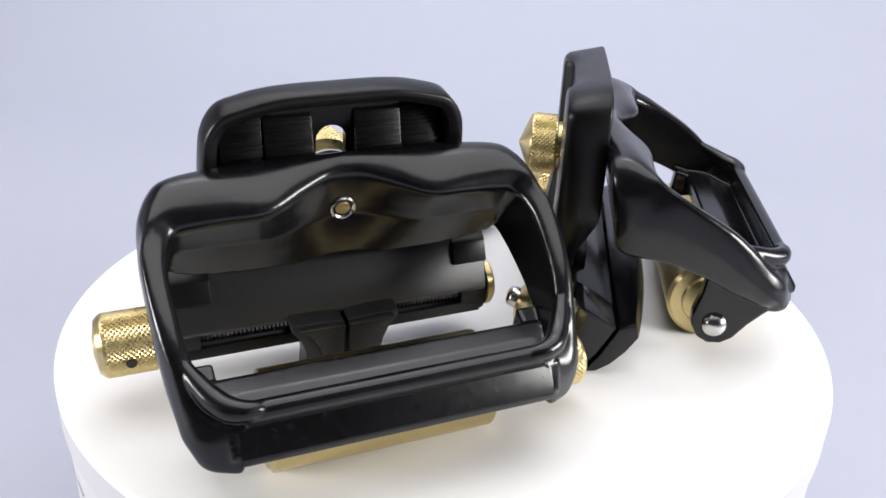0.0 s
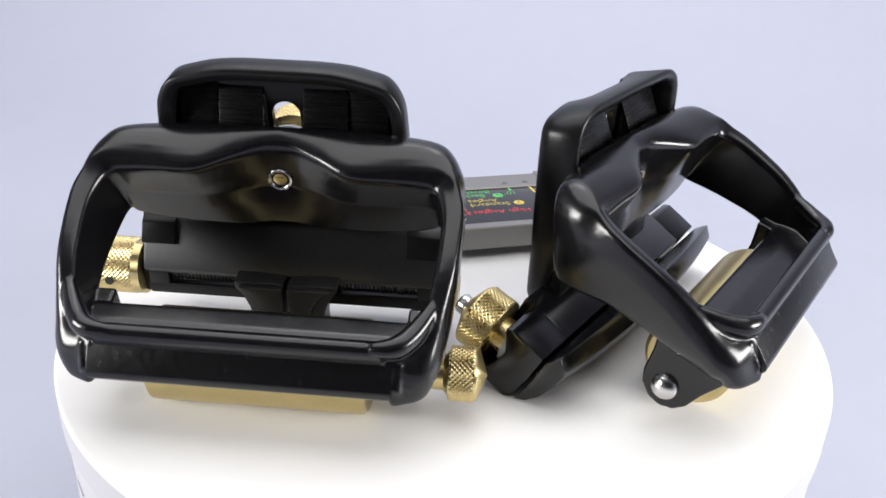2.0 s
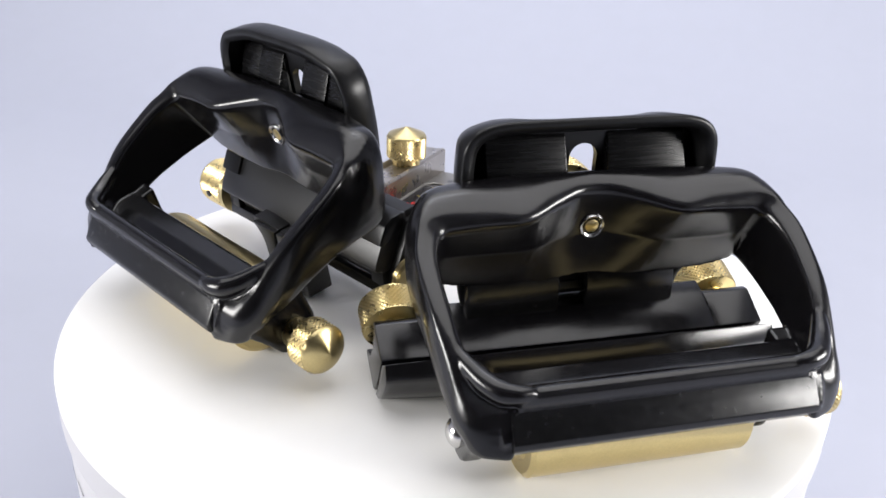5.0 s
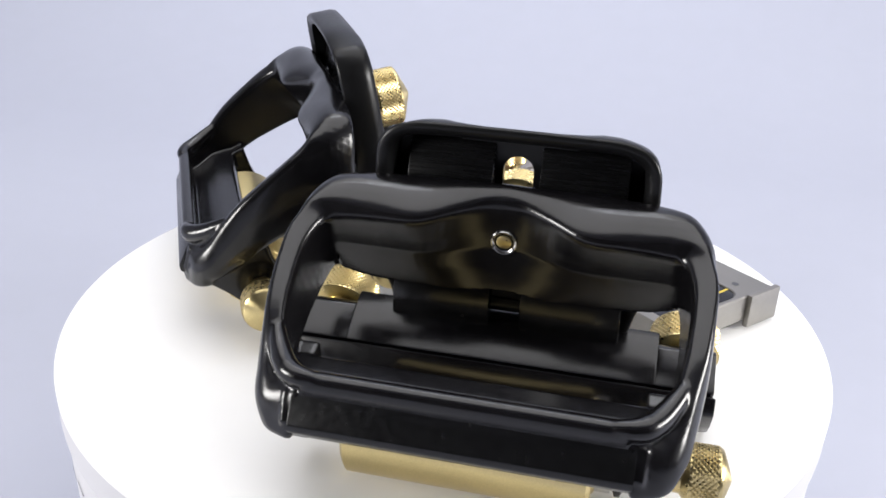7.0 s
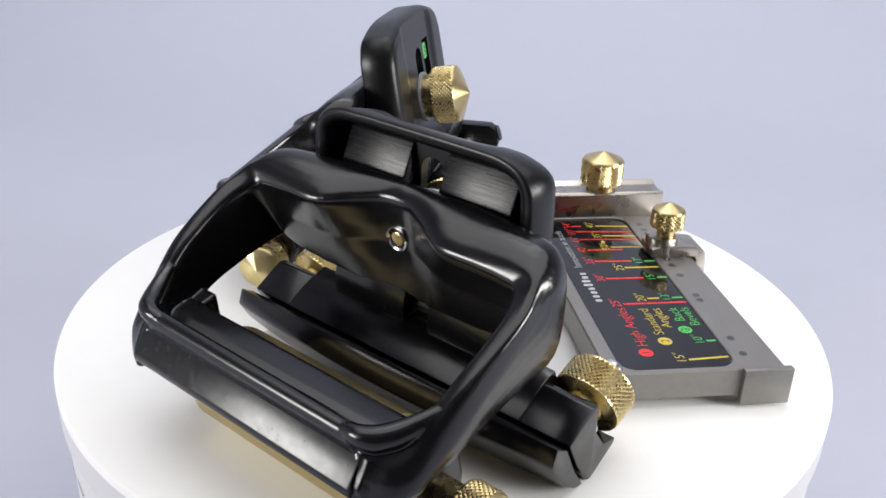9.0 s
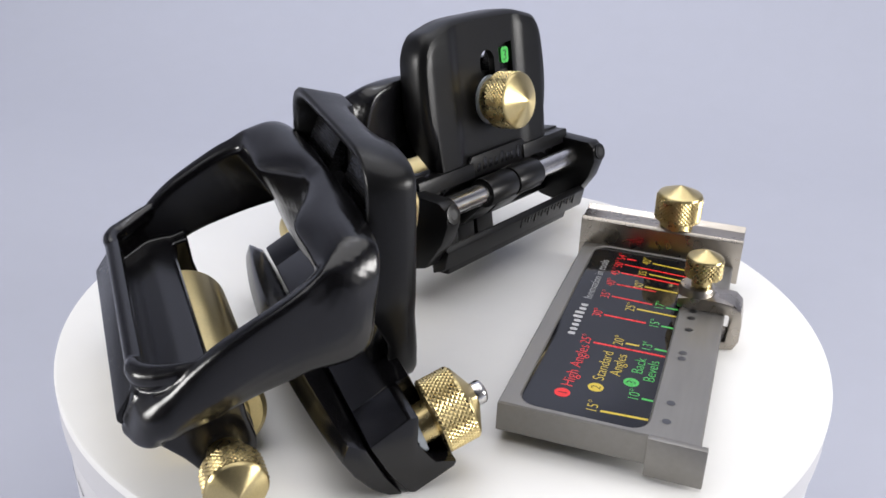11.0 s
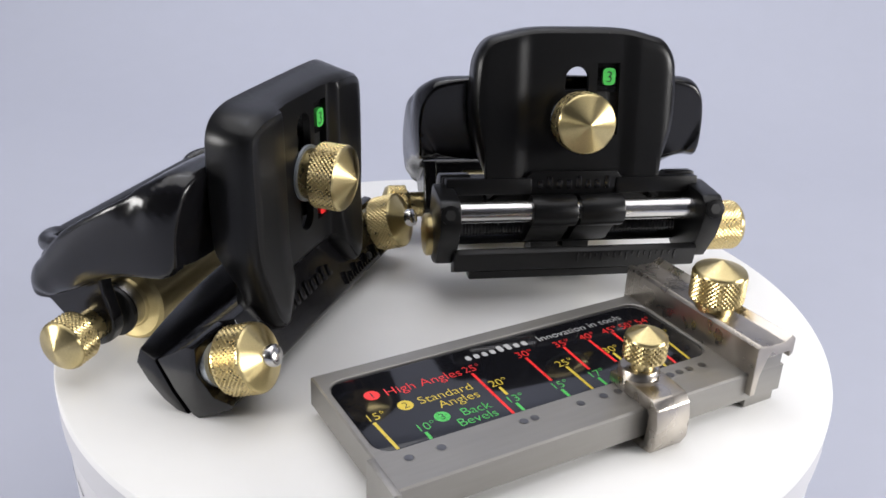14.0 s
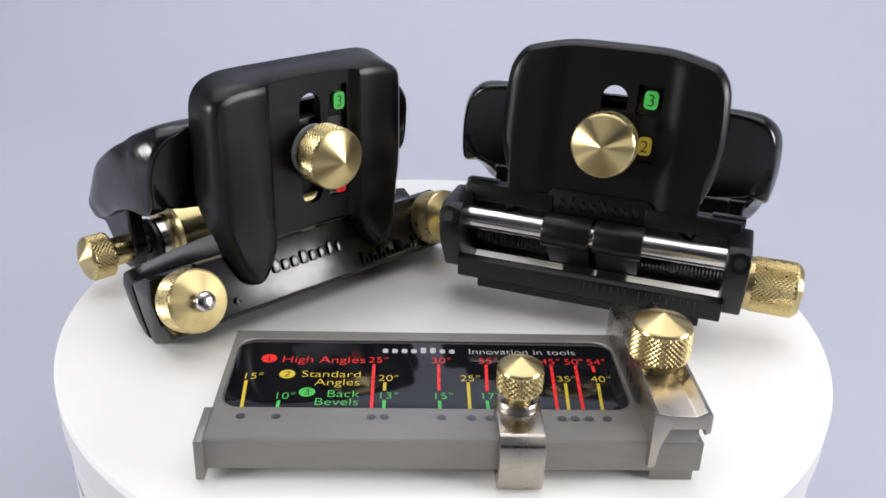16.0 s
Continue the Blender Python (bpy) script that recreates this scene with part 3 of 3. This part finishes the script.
def narrow_blade_guide(guide):
    """Guide with the narrow-blade head: a screw-driven pair of jaws on a rod between two cheeks."""
    yoke = honing_body(guide)
    index_pad(yoke)
    shell = back_plate(guide, NARROW_PLATE, 12.6, 5.0, 0.5, 0.0, (-6.5, 15.0), (-5.6, -12.0, -3.6, 16.0))
    badge(shell, -15.6, 15.6, -19.8, -13.2, 11.5, -5)
    for s in (-1, 1):
        for a, b, back in ((4.6, 15.0, 0.0), (15.2, 24.2, 0.9)):
            a, b = sorted((s * a, s * b))
            part("inner_rib", leaned(prism([(9.2, 8), (9.2, 18.8), (8.2 + back * 0.4, 18.2), (4.4 + back, 9.2), (4.0 + back, 8)], a, b, 0.4)), RIB, shell, "sloping rib inside the plate's hollow")
    clamp_screw(guide)
    # head
    cover = [(9.0, -15.0), (4.0, -15.0), (2.6, -15.9), (-2.4, -24.8), (-3.2, -26.6), (-2.6, -27.6), (-1.0, -28.0), (-1.0, -29.2), (3.0, -28.4), (9.0, -20.0)]
    head = part("jaw_head", leaned(prism(cover, -36.5, 36.5, 0.5)), COVER, guide, "satin black head of the narrow-blade jaws", 45)
    part("lower_lip", leaned(prism([(-1.1, -32.3), (-1.7, -35.0), (0.6, -35.9), (3.6, -35.4), (3.6, -34.4), (1.5, -33.5)], -36.5, 36.5, 0.3)), SATIN, head, "lower lip of the screw slot")
    for s in (-1, 1):
        cheek = [(8.0, -16.5), (12.0, -17.2), (21.6, -18.8), (23.6, -20.6), (23.8, -25.0), (21.0, -30.5), (14.0, -38.0), (8.0, -39.0), (1.0, -37.0), (0.5, -30.0)]
        a, b = sorted((s * 33.5, s * 39.2))
        ch = part("cheek", leaned(prism(cheek, a, b, 1.0)), SATIN, head, "end cheek of the head", 45)
        part("set_screw", turned([(2.6, 0), (2.6, 0.5), (1.9, 0.6), (0, 0.6)], 24, PLATE @ Matrix.Translation((s * 36.6, 23.6, -22.3)) @ Euler((radians(-80), 0, 0)).to_matrix().to_4x4()), SATIN, ch, "dark hollow hexagon set screw")
        part("socket", turned([(0, 0.3), (1.5, 0.3), (1.5, 0.64), (0, 0.64)], 6, PLATE @ Matrix.Translation((s * 36.6, 23.6, -22.3)) @ Euler((radians(-80), 0, 0)).to_matrix().to_4x4()), DARK, ch, "", 0)
        a, b = sorted((s * 12, s * 36))
        part("upper_flange", leaned(block(a, b, 7.5, 12.5, -19.5, -15.0, 0.6)), SATIN, head)
        part("jaw_sleeve", leaned(turned([(0, 0.5), (4.2, 0.5), (4.4, 1.0), (4.4, 12.4), (4.2, 12.9), (0, 12.9)], 32, along_x(0, 15.0, -23.6, s < 0))), SATIN, head, "black sleeve of a sliding jaw", 40)
        outline = [(0.45, -26.0), (6.0, -25.6), (12.6, -25.6), (12.4, -27.4), (10.6, -30.0), (9.3, -33.5), (8.7, -38.0), (8.9, -44.6), (6.0, -45.2), (0.9, -45.2)]
        jb = slab([(s * x, h) for x, h in outline][::-s], -7.2, 0.8, 0.5)
        jaw = part("jaw", leaned(jb), COVER, head, "beak-shaped sliding jaw", 40)
        crest = [(0.45, -26.3), (11.4, -26.3), (9.4, -27.5), (7.4, -29.6), (6.0, -32.6), (5.2, -36.5), (4.9, -44.0), (0.9, -44.0)]
        part("jaw_crest", leaned(slab([(s * x, h) for x, h in crest][::-s], -8.6, -7.0, 0.5)), COVER, jaw, "", 40)
        a, b = sorted((s * 1.0, s * 12.0))
        part("jaw_arm", leaned(prism([(0.5, -27.0), (0.5, -36.0), (6.0, -34.0), (14.0, -27.5), (12.0, -25.0)], a, b, 0.4)), SATIN, head)
        a, b = sorted((s * 28.4, s * 36.9))
        part("end_block", leaned(prism([(8.0, -14.5), (4.0, -14.5), (1.6, -15.8), (-1.0, -20.4), (0.6, -21.2), (8.0, -18.0)], a, b, 0.5)), SATIN, head)
        a, b = sorted((s * 31.4, s * 36.5))
        part("slot_end", leaned(prism([(-1.05, -28.2), (-1.2, -32.6), (4.0, -33.0), (4.0, -28.0)], a, b, 0.4)), SATIN, head)
    part("guide_rod", leaned(turned([(0, -36), (3.0, -36), (3.0, 36), (0, 36)], 32, along_x(0, 15.0, -23.6))), STEEL, head, "polished steel guide rod")
    part("screw_rod", leaned(threaded(2.2, -36, 36, 0.95, along_x(0, 2.4, -31.0))), GUN, head, "dark threaded rod", 0)
    rule = part("ruler_bar", leaned(prism([(12.5, -36.4), (17.5, -33.0), (19.0, -34.4), (17.0, -39.6), (12.5, -41.0)], -34.5, 34.5, 0.5)), SATIN, head, "lower bar with cast rule marks")
    part("lower_bar", leaned(prism([(9.5, -40.2), (14.6, -40.4), (13.6, -42.9), (9.8, -42.7)], -29.5, 29.5, 0.4)), SATIN, head)
    ticks = []
    for k in range(17):
        tall = 2.6 if k % 4 == 0 else (1.9 if k % 2 == 0 else 1.2)
        x = -28 + 1.75 * k
        ticks.append(prism([(18.7, -34.7), (19.1, -34.8), (19.1 - 0.38 * tall, -34.8 - tall), (18.7 - 0.38 * tall, -34.7 - tall)], x - 0.2, x + 0.2, 0))
    part("rule_mark", leaned(joined(*ticks)), BLACK, rule, "raised rule marks")
    drive = leaned(turned([(0, 0), (6.4, 0), (6.4, 2.0), (0, 2.0)], 40, along_x(-39.4, 4.4, -31.5, True)))
    dk = part("drive_knob", drive, BRASS, head, "large knurled brass drive knob", 30)
    part("grip", leaned(knurled(7.3, 1.4, 12.2, 0.30, along_x(-39.4, 4.4, -31.5, True))), BRASS, dk, "diamond-knurled brass grip", 0)
    part("cap", leaned(turned([(0, 12.0), (7.1, 12.1), (7.0, 12.5), (5.9, 13.6), (2.0, 14.3), (0, 14.3)], 48, along_x(-39.4, 4.4, -31.5, True))), TURNED, dk, "turned brass cap", 25)
    part("collar", leaned(turned([(0, -0.5), (7.1, -0.5), (7.1, 1.5), (0, 1.5)], 40, along_x(-39.4, 4.4, -31.5, True))), TURNED, dk)
    part("grub_hole", leaned(turned([(1.1, 0), (1.1, 0.4), (0, 0.4)], 16, Matrix.Translation((-46.4, -2.75, -31.5)) @ Euler((radians(90), 0, 0)).to_matrix().to_4x4())), DARK, dk)
    part("end_disc", leaned(turned([(0, 0), (6.0, 0), (6.0, 1.4), (5.4, 2.0), (1.2, 2.4), (0, 2.4)], 40, along_x(39.0, 5.5, -31.6))), TURNED, head, "brass end disc of the screw rod", 25)


def bow(points_end, points_mid, half, steps=16):
    """A bar whose section swells from its ends to its middle."""
    bm = bmesh.new()
    rings = []
    for k in range(2 * steps + 1):
        x = half * (k / steps - 1)
        f = (1 - (x / half) ** 2)
        rings.append([bm.verts.new((x, a[0] + (b[0] - a[0]) * f, a[1] + (b[1] - a[1]) * f)) for a, b in zip(points_end, points_mid)])
    for p, q in zip(rings, rings[1:]):
        for i in range(len(p)):
            j = (i + 1) % len(p)
            bm.faces.new((p[i], p[j], q[j], q[i]))
    bm.faces.new(rings[0])
    bm.faces.new(rings[-1])
    bmesh.ops.recalc_face_normals(bm, faces=bm.faces)
    return bevel(bm, 0.5, 2, 25)


def wide_blade_guide(guide):
    """Guide with the standard head: two long clamp bars drawn together by a knob at each end."""
    yoke = honing_body(guide)
    index_pad(yoke)
    shell = back_plate(guide, WIDE_PLATE, 12.2, 2.4, 2.3, 0.14, (-14.0, 16.0), (-5.6, -12.0, -13.6, 17.0), 1.7)
    shell.location.x = 0.0007
    for s in (-1, 1):
        a, b = sorted((s * 5.0, s * 23.6))
        part("inner_rib", leaned(prism([(9.2, 8), (9.2, 18.9), (8.2, 18.2), (4.2, 9.2), (4.0, 8)], a, b, 0.4)), RIB, shell, "sloping rib inside the plate's hollow")
    clamp_screw(guide)
    rear = [(9.3, -22.0), (5.0, -23.4), (-3.0, -28.2), (0.8, -35.5), (4.8, -41.0), (6.2, -41.6), (14.6, -37.2), (15.2, -36.0)]
    bar = part("rear_bar", leaned(prism(rear, -35.0, 35.0, 0.5)), BLACK, guide, "long black fixed clamp bar", 40)
    for s in (-1, 1):
        a, b = sorted((s * 34.9, s * 47.4))
        part("bar_end", leaned(prism([(5.0, -23.4), (-3.0, -28.2), (0.8, -35.5), (4.8, -41.0), (6.2, -41.6), (14.6, -37.2), (15.2, -36.0), (10.5, -35.0), (6.8, -30.0), (7.0, -23.6)], a, b, 0.5)), BLACK, bar, "open notched end of the bar", 40)
        m = PLATE @ Matrix.Translation((s * 41.0, 7.6, -30.6)) @ Euler((radians(-90 + 20), 0, 0)).to_matrix().to_4x4()
        kn = knob("clamp_nut", guide, m, 8.0, 7.0, 3.6, 4.2, 4.8, "knurled brass clamp nut with a steel screw end", stub=1.5)
        part("washer", turned([(0, -0.2), (5.4, -0.2), (5.4, 1.2), (0, 1.2)], 32, m), WASHER, kn, "pale nylon washer")
    web = [(9.0, -11.0), (6.8, -11.6), (4.4, -18.0), (4.3, -24.0), (9.0, -24.5)]
    for a, b in ((-26, -3.4), (3.4, 26)):
        part("neck", leaned(prism(web, a, b, 0.8)), CAST, bar, "neck between the plate and the clamp bar", 40)
    end = [(-3.7, -28.6), (-7.3, -26.4), (-8.6, -30.2), (-6.0, -34.5), (-2.6, -38.4), (0.6, -40.6), (3.6, -41.2), (0.0, -36.0)]
    mid = [(-3.7, -28.6), (-10.6, -23.8), (-12.8, -28.6), (-10.0, -34.5), (-5.0, -39.6), (0.0, -41.8), (3.6, -41.4), (0.0, -36.0)]
    part("front_bar", leaned(bow(end, mid, 47.4)), BLACK, guide, "bowed black moving clamp bar", 40)
    m = PLATE @ Matrix.Translation((0, 13.0, -29.2)) @ Euler((radians(22), 0, 0)).to_matrix().to_4x4()
    marks = [slab(rounded_rect(14.5 - 3.0 * k - 1.0, 14.5 - 3.0 * k + 1.0, -0.3, 2.7 if k % 3 else 3.5, 0.7, 3), -0.6, 0.2, 0.1) for k in range(8)]
    bm = joined(*marks)
    bmesh.ops.transform(bm, matrix=m, verts=bm.verts)
    part("mark_bar", bm, BLACK, bar, "raised bars of the maker's mark")
    ticks = []
    for k in range(13):
        tall = 3.6 if k % 4 == 0 else (2.4 if k % 2 == 0 else 1.4)
        x = -13.0 - 1.6 * k
        ticks.append(slab([(x - 0.2, -6.0), (x + 0.2, -6.0), (x + 0.2, -6.0 + tall), (x - 0.2, -6.0 + tall)], -0.6, 0.2, 0))
    bm = joined(*ticks)
    bmesh.ops.transform(bm, matrix=m, verts=bm.verts)
    part("rule_mark", bm, BLACK, bar, "raised rule marks")
    for s in (-1, 1):
        bm = turned([(1.0, 0), (1.0, 0.75), (0.5, 0.75), (0, 0.3)], 16, m @ Matrix.Translation((s * 27.5, 0, -4)) @ Euler((radians(-90), 0, 0)).to_matrix().to_4x4())
        part("dimple", bm, DARK, bar)


# ---- setting gauge ----
HOLES = (0, 7.2, 26.7, 29.4, 41.2, 47.4, 51.3, 66.3, 69.0, 72.0, 75.8)
# ink, u at the top, v at the top, u at the foot, v at the foot
LINES = ((YELLOW, -1.0, 13.9, -0.4, 3.9), (GREEN, 7.0, 6.4, 7.0, 3.9), (RED, 26.6, 20.9, 26.6, 3.9), (YELLOW, 29.2, 13.6, 29.2, 10.4), (GREEN, 29.2, 6.8, 29.2, 3.9), (RED, 41.2, 21.2, 41.0, 10.6),
         (GREEN, 41.0, 6.8, 41.0, 3.9), (YELLOW, 47.5, 13.9, 47.3, 3.9), (RED, 52.0, 21.2, 51.5, 10.6), (GREEN, 51.2, 7.0, 51.2, 3.9), (RED, 59.4, 21.2, 59.2, 10.6), (YELLOW, 61.0, 13.9, 60.6, 3.9),
         (RED, 66.9, 21.3, 65.9, 3.9), (YELLOW, 69.1, 14.0, 68.3, 3.9), (RED, 72.5, 21.3, 71.4, 3.9), (RED, 76.4, 21.3, 76.4, 18.6), (YELLOW, 76.4, 14.0, 75.5, 3.9))
TEXTS = ((RED, "High Angles", 5.6, 21.5, 3.7, "LEFT"), (YELLOW, "Standard", 24.0, 15.6, 3.5, "RIGHT"), (YELLOW, "Angles", 23.9, 12.4, 3.5, "RIGHT"), (GREEN, "Back", 23.9, 7.9, 3.5, "RIGHT"),
         (GREEN, "Bevels", 23.9, 4.9, 3.5, "RIGHT"), (YELLOW, "15°", 0.2, 14.7, 3.2, "CENTER"), (GREEN, "10°", 8.0, 7.1, 3.2, "CENTER"), (RED, "25°", 27.6, 21.8, 3.2, "CENTER"), (YELLOW, "20°", 30.0, 14.3, 3.2, "CENTER"),
         (GREEN, "13°", 30.0, 7.5, 3.2, "CENTER"), (RED, "30°", 41.9, 21.8, 3.2, "CENTER"), (GREEN, "15°", 41.8, 7.5, 3.2, "CENTER"), (YELLOW, "25°", 48.1, 14.5, 3.2, "CENTER"), (RED, "35°", 52.6, 21.8, 3.2, "CENTER"),
         (GREEN, "17°", 52.0, 7.6, 3.2, "CENTER"), (RED, "40°", 60.2, 21.8, 3.2, "CENTER"), (YELLOW, "30°", 61.6, 14.5, 3.2, "CENTER"), (RED, "45°", 67.0, 21.8, 3.2, "CENTER"), (YELLOW, "35°", 69.6, 14.7, 3.0, "CENTER"),
         (RED, "50°", 72.4, 21.8, 3.2, "CENTER"), (RED, "54°", 77.6, 21.8, 3.2, "CENTER"), (YELLOW, "40°", 77.4, 14.7, 3.2, "CENTER"), (PALE, "Innovation in tools", 48.2, 25.9, 3.1, "LEFT"))


def setting_gauge(gauge):
    """Grey plate with a sunk black scale, a sliding clip stop and an end fence, each with a brass knob."""
    frame_pts = rounded_rect(-4.8, 82.0, 3.6, 31.2, 4.2, 6)
    plate = bmesh.new()
    outer = [(94.0, 35.0), (-6.4, 35.0), (-6.4, -7.6), (94.0, -7.6)]

    # top face as a band from the scale's opening to the plate's edge, by rays from its middle
    def on_outer(x, y):
        cx, cy = 38.6, 17.4
        dx, dy = x - cx, y - cy
        k = min(((94.0 - cx) / dx if dx > 0 else (-6.4 - cx) / dx) if abs(dx) > 1e-9 else 1e9, ((35.0 - cy) / dy if dy > 0 else (-7.6 - cy) / dy) if abs(dy) > 1e-9 else 1e9)
        return (cx + dx * k, cy + dy * k)

    ring = list(frame_pts)
    rim_out = [on_outer(*p) for p in ring]
    for c in outer:
        j = min(range(len(rim_out)), key=lambda j: (rim_out[j][0] - c[0]) ** 2 + (rim_out[j][1] - c[1]) ** 2)
        rim_out[j] = c
    mk = lambda pts, z: [plate.verts.new((x, y, z)) for x, y in pts]
    bev = [(x + (38.6 - x) * 0.008, y + (17.4 - y) * 0.016) for x, y in rim_out]
    low_in, edge_in, top_in, bev_out, top_out, low_out = mk(ring, 9.3), mk(ring, 9.75), mk([(38.6 + (x - 38.6) * 1.006, 17.4 + (y - 17.4) * 1.018) for x, y in ring], 10.0), mk(bev, 10.0), mk(rim_out, 9.65), mk(rim_out, 2.9)
    ring_between(plate, low_in, edge_in)
    ring_between(plate, edge_in, top_in)
    ring_between(plate, top_in, bev_out)
    ring_between(plate, bev_out, top_out)
    ring_between(plate, top_out, low_out)
    plate.faces.new(low_out)
    plate.faces.new(low_in)
    body = part("plate", plate, GREY, gauge, "grey anodised aluminium plate", 30)
    part("end_lip", block(-7.9, -6.1, -9.0, 3.0, 0.9, 10.3, 0.4), GREY, body, "downturned lip at the end")
    part("end_foot", block(84, 93, -7, 33, 0.0, 2.8, 0.3), GREY, body)
    panel = part("scale_panel", plate_of(rounded_rect(-4.6, 81.8, 3.8, 31.0, 4.0, 6), 9.2, 9.62, 0.1), PANEL, gauge, "glossy black printed scale", 30)
    for u in HOLES:
        ring_bm = turned([(1.35, 0.0), (1.3, 0.05), (1.0, 0.02), (0.9, -1.2), (0, -1.2)], 20, Matrix.Translation((u, 0.2, 10.0)))
        part("detent", ring_bm, GREY, body, "drilled detent")
        # The plate is solid here: a dark disc stands for the hole's inner shade.
        part("detent_shade", turned([(0.95, 0.0), (0.95, 0.035), (0.35, 0.012), (0, 0.01)], 18, Matrix.Translation((u, 0.2, 10.0))), GUN, body)
    for mat, u0, v0, u1, v1 in LINES:
        w = 0.36
        bm = plate_of([(u0 - w, v0), (u1 - w, v1), (u1 + w, v1), (u0 + w, v0)], 9.62, 9.66, 0)
        part("scale_line", bm, mat, panel, "printed angle line", 0)
    for mat, text, u, v, size, align in TEXTS:
        lettering("lettering", text, size * 1.07, mat, panel, Matrix.Translation((u, v - 0.1, 9.64)), align, 0.015, 1.0)
    for mat, text, u, v in ((RED, "1", 2.8, 23.0), (YELLOW, "2", 7.6, 16.6), (GREEN, "3", 12.6, 9.6)):
        dot = part("number_dot", turned([(0, 0), (1.75, 0), (1.75, 0.04), (0, 0.04)], 28, Matrix.Translation((u, v, 9.62))), mat, panel, "coloured number dot")
        lettering("numeral", text, 3.0, PANEL, dot, Matrix.Translation((u, v - 1.05, 9.68)), "CENTER", 0.01)
    marks = []
    for k in range(8):
        marks.append(plate_of(rounded_rect(28.4 + 2.2 * k, 29.7 + 2.2 * k, 25.9, 27.7 if k not in (4, 5) else 28.4, 0.5, 3), 9.62, 9.66, 0))
    part("mark_bar", joined(*marks), PALE, panel, "pale bars of the maker's mark")

    # sliding clip
    clip = new("clip_stop")
    clip.parent = gauge
    section = [(4.6, 10.05), (4.6, 12.6), (1.0, 13.4), (-6.0, 13.4), (-9.6, 13.0), (-11.4, 11.4), (-12.0, 8.0), (-12.0, 3.0), (-10.8, 0.4), (-8.0, 0.05), (-4.0, 0.05), (-4.0, 2.4), (-8.6, 2.4), (-9.0, 9.0), (-8.4, 10.05)]
    part("bracket", prism([(v, z) for v, z in section], 52.2, 61.4, 0.45), NICKEL, clip, "bright nickel clip bent round the plate's edge", 35)
    part("boss", turned([(0, 10.1), (4.6, 10.1), (4.6, 14.6), (4.2, 15.2), (0, 15.2)], 40, Matrix.Translation((56.7, 0.4, 0))), NICKEL, clip, "", 35)
    m = Matrix.Translation((56.7, -0.6, 14.6))
    k = part("stop_knob", turned([(0, 0), (2.6, 0), (2.6, 3.0), (4.2, 3.6), (0, 3.7)], 32, m), BRASS, clip, "small knurled brass knob", 30)
    part("grip", knurled(4.85, 3.4, 8.2, 0.26, m), BRASS, k, "diamond-knurled brass grip", 0)
    part("cap", turned([(0, 8.0), (4.65, 8.1), (4.5, 8.6)] + ridged(4.25, 8.8, 0.15, 10.7, 16) + [(0, 10.72)], 48, m), TURNED, k, "turned conical brass cap", 40)

    # end fence
    fence = new("end_fence")
    fence.parent = gauge
    prof = [(82.6, 4.8), (82.6, 17.2), (83.4, 18.0), (86.0, 17.4), (91.0, 17.2), (93.0, 18.4), (94.4, 17.4), (94.4, 13.4), (93.2, 12.6), (93.2, 14.2), (86.2, 14.2), (84.6, 9.6), (84.2, 4.8)]
    bm = prism([(-u, z) for u, z in prof], -9.2, 36.5, 0.35)
    bmesh.ops.rotate(bm, cent=(0, 0, 0), matrix=Euler((0, 0, radians(-90))).to_matrix(), verts=bm.verts)
    for v in bm.verts:
        v.co = (-v.co.x, -v.co.y, v.co.z)
    part("fence_bar", bm, NICKEL, fence, "polished nickel channel-section fence", 35)
    part("under_block", block(85.0, 92.5, -8.0, 35.0, 9.9, 14.4, 0.4), GREY, fence)
    m = Matrix.Translation((87.6, 10.0, 16.8))
    k = part("fence_knob", turned([(0, 0), (4.7, 0), (4.7, 3.0), (5.8, 3.5), (0, 3.6)], 40, m), BRASS, fence, "knurled brass fence knob", 30)
    part("grip", knurled(6.6, 3.2, 10.2, 0.30, m), BRASS, k, "diamond-knurled brass grip", 0)
    part("cap", turned([(0, 10.0), (6.35, 10.1), (6.2, 10.6)] + ridged(5.9, 10.9, 0.15, 13.2) + [(0, 13.22)], 56, m), TURNED, k, "turned conical brass cap", 40)


# ---- the things on the turntable ----
GUIDE_NARROW = Matrix.Translation((-0.0174, -0.0419, 0.0457)) @ Euler((0, radians(-0.4), radians(32.0))).to_matrix().to_4x4() @ Matrix.Translation((0, 0, -0.0457))
GUIDE_WIDE = Matrix.Translation((0.0394, 0.0235, 0.0413)) @ (Matrix.Rotation(radians(93.6), 4, "Z") @ Matrix.Rotation(radians(-9.5), 4, "X")) @ Matrix.Translation((0, 0, -0.0457))
GAUGE = Matrix.Translation((-0.0236, 0.0749, 0)) @ Matrix.Rotation(radians(-127.9), 4, "Z")

narrow = new("honing_guide")
narrow_blade_guide(narrow)
tagged(narrow, "black honing guide with brass roller and narrow-blade jaws", "honing guide", "honing guides")
wide = new("honing_guide")
wide_blade_guide(wide)
tagged(wide, "black honing guide with brass roller and wide clamp bars", "honing guide", "honing guides")
gauge_thing = new("setting_gauge")
setting_gauge(gauge_thing)
tagged(gauge_thing, "grey angle-setting gauge with black printed scale and brass knobs", "gauge")


def motions():
    times = [0.5 * k for k in range(33)]
    for thing, rest in ((platter, Matrix.Identity(4)), (narrow, GUIDE_NARROW), (wide, GUIDE_WIDE), (gauge_thing, GAUGE)):
        walk(thing, [(t, Matrix.Rotation(radians(turn(t)), 4, "Z") @ rest) for t in times])


motions()
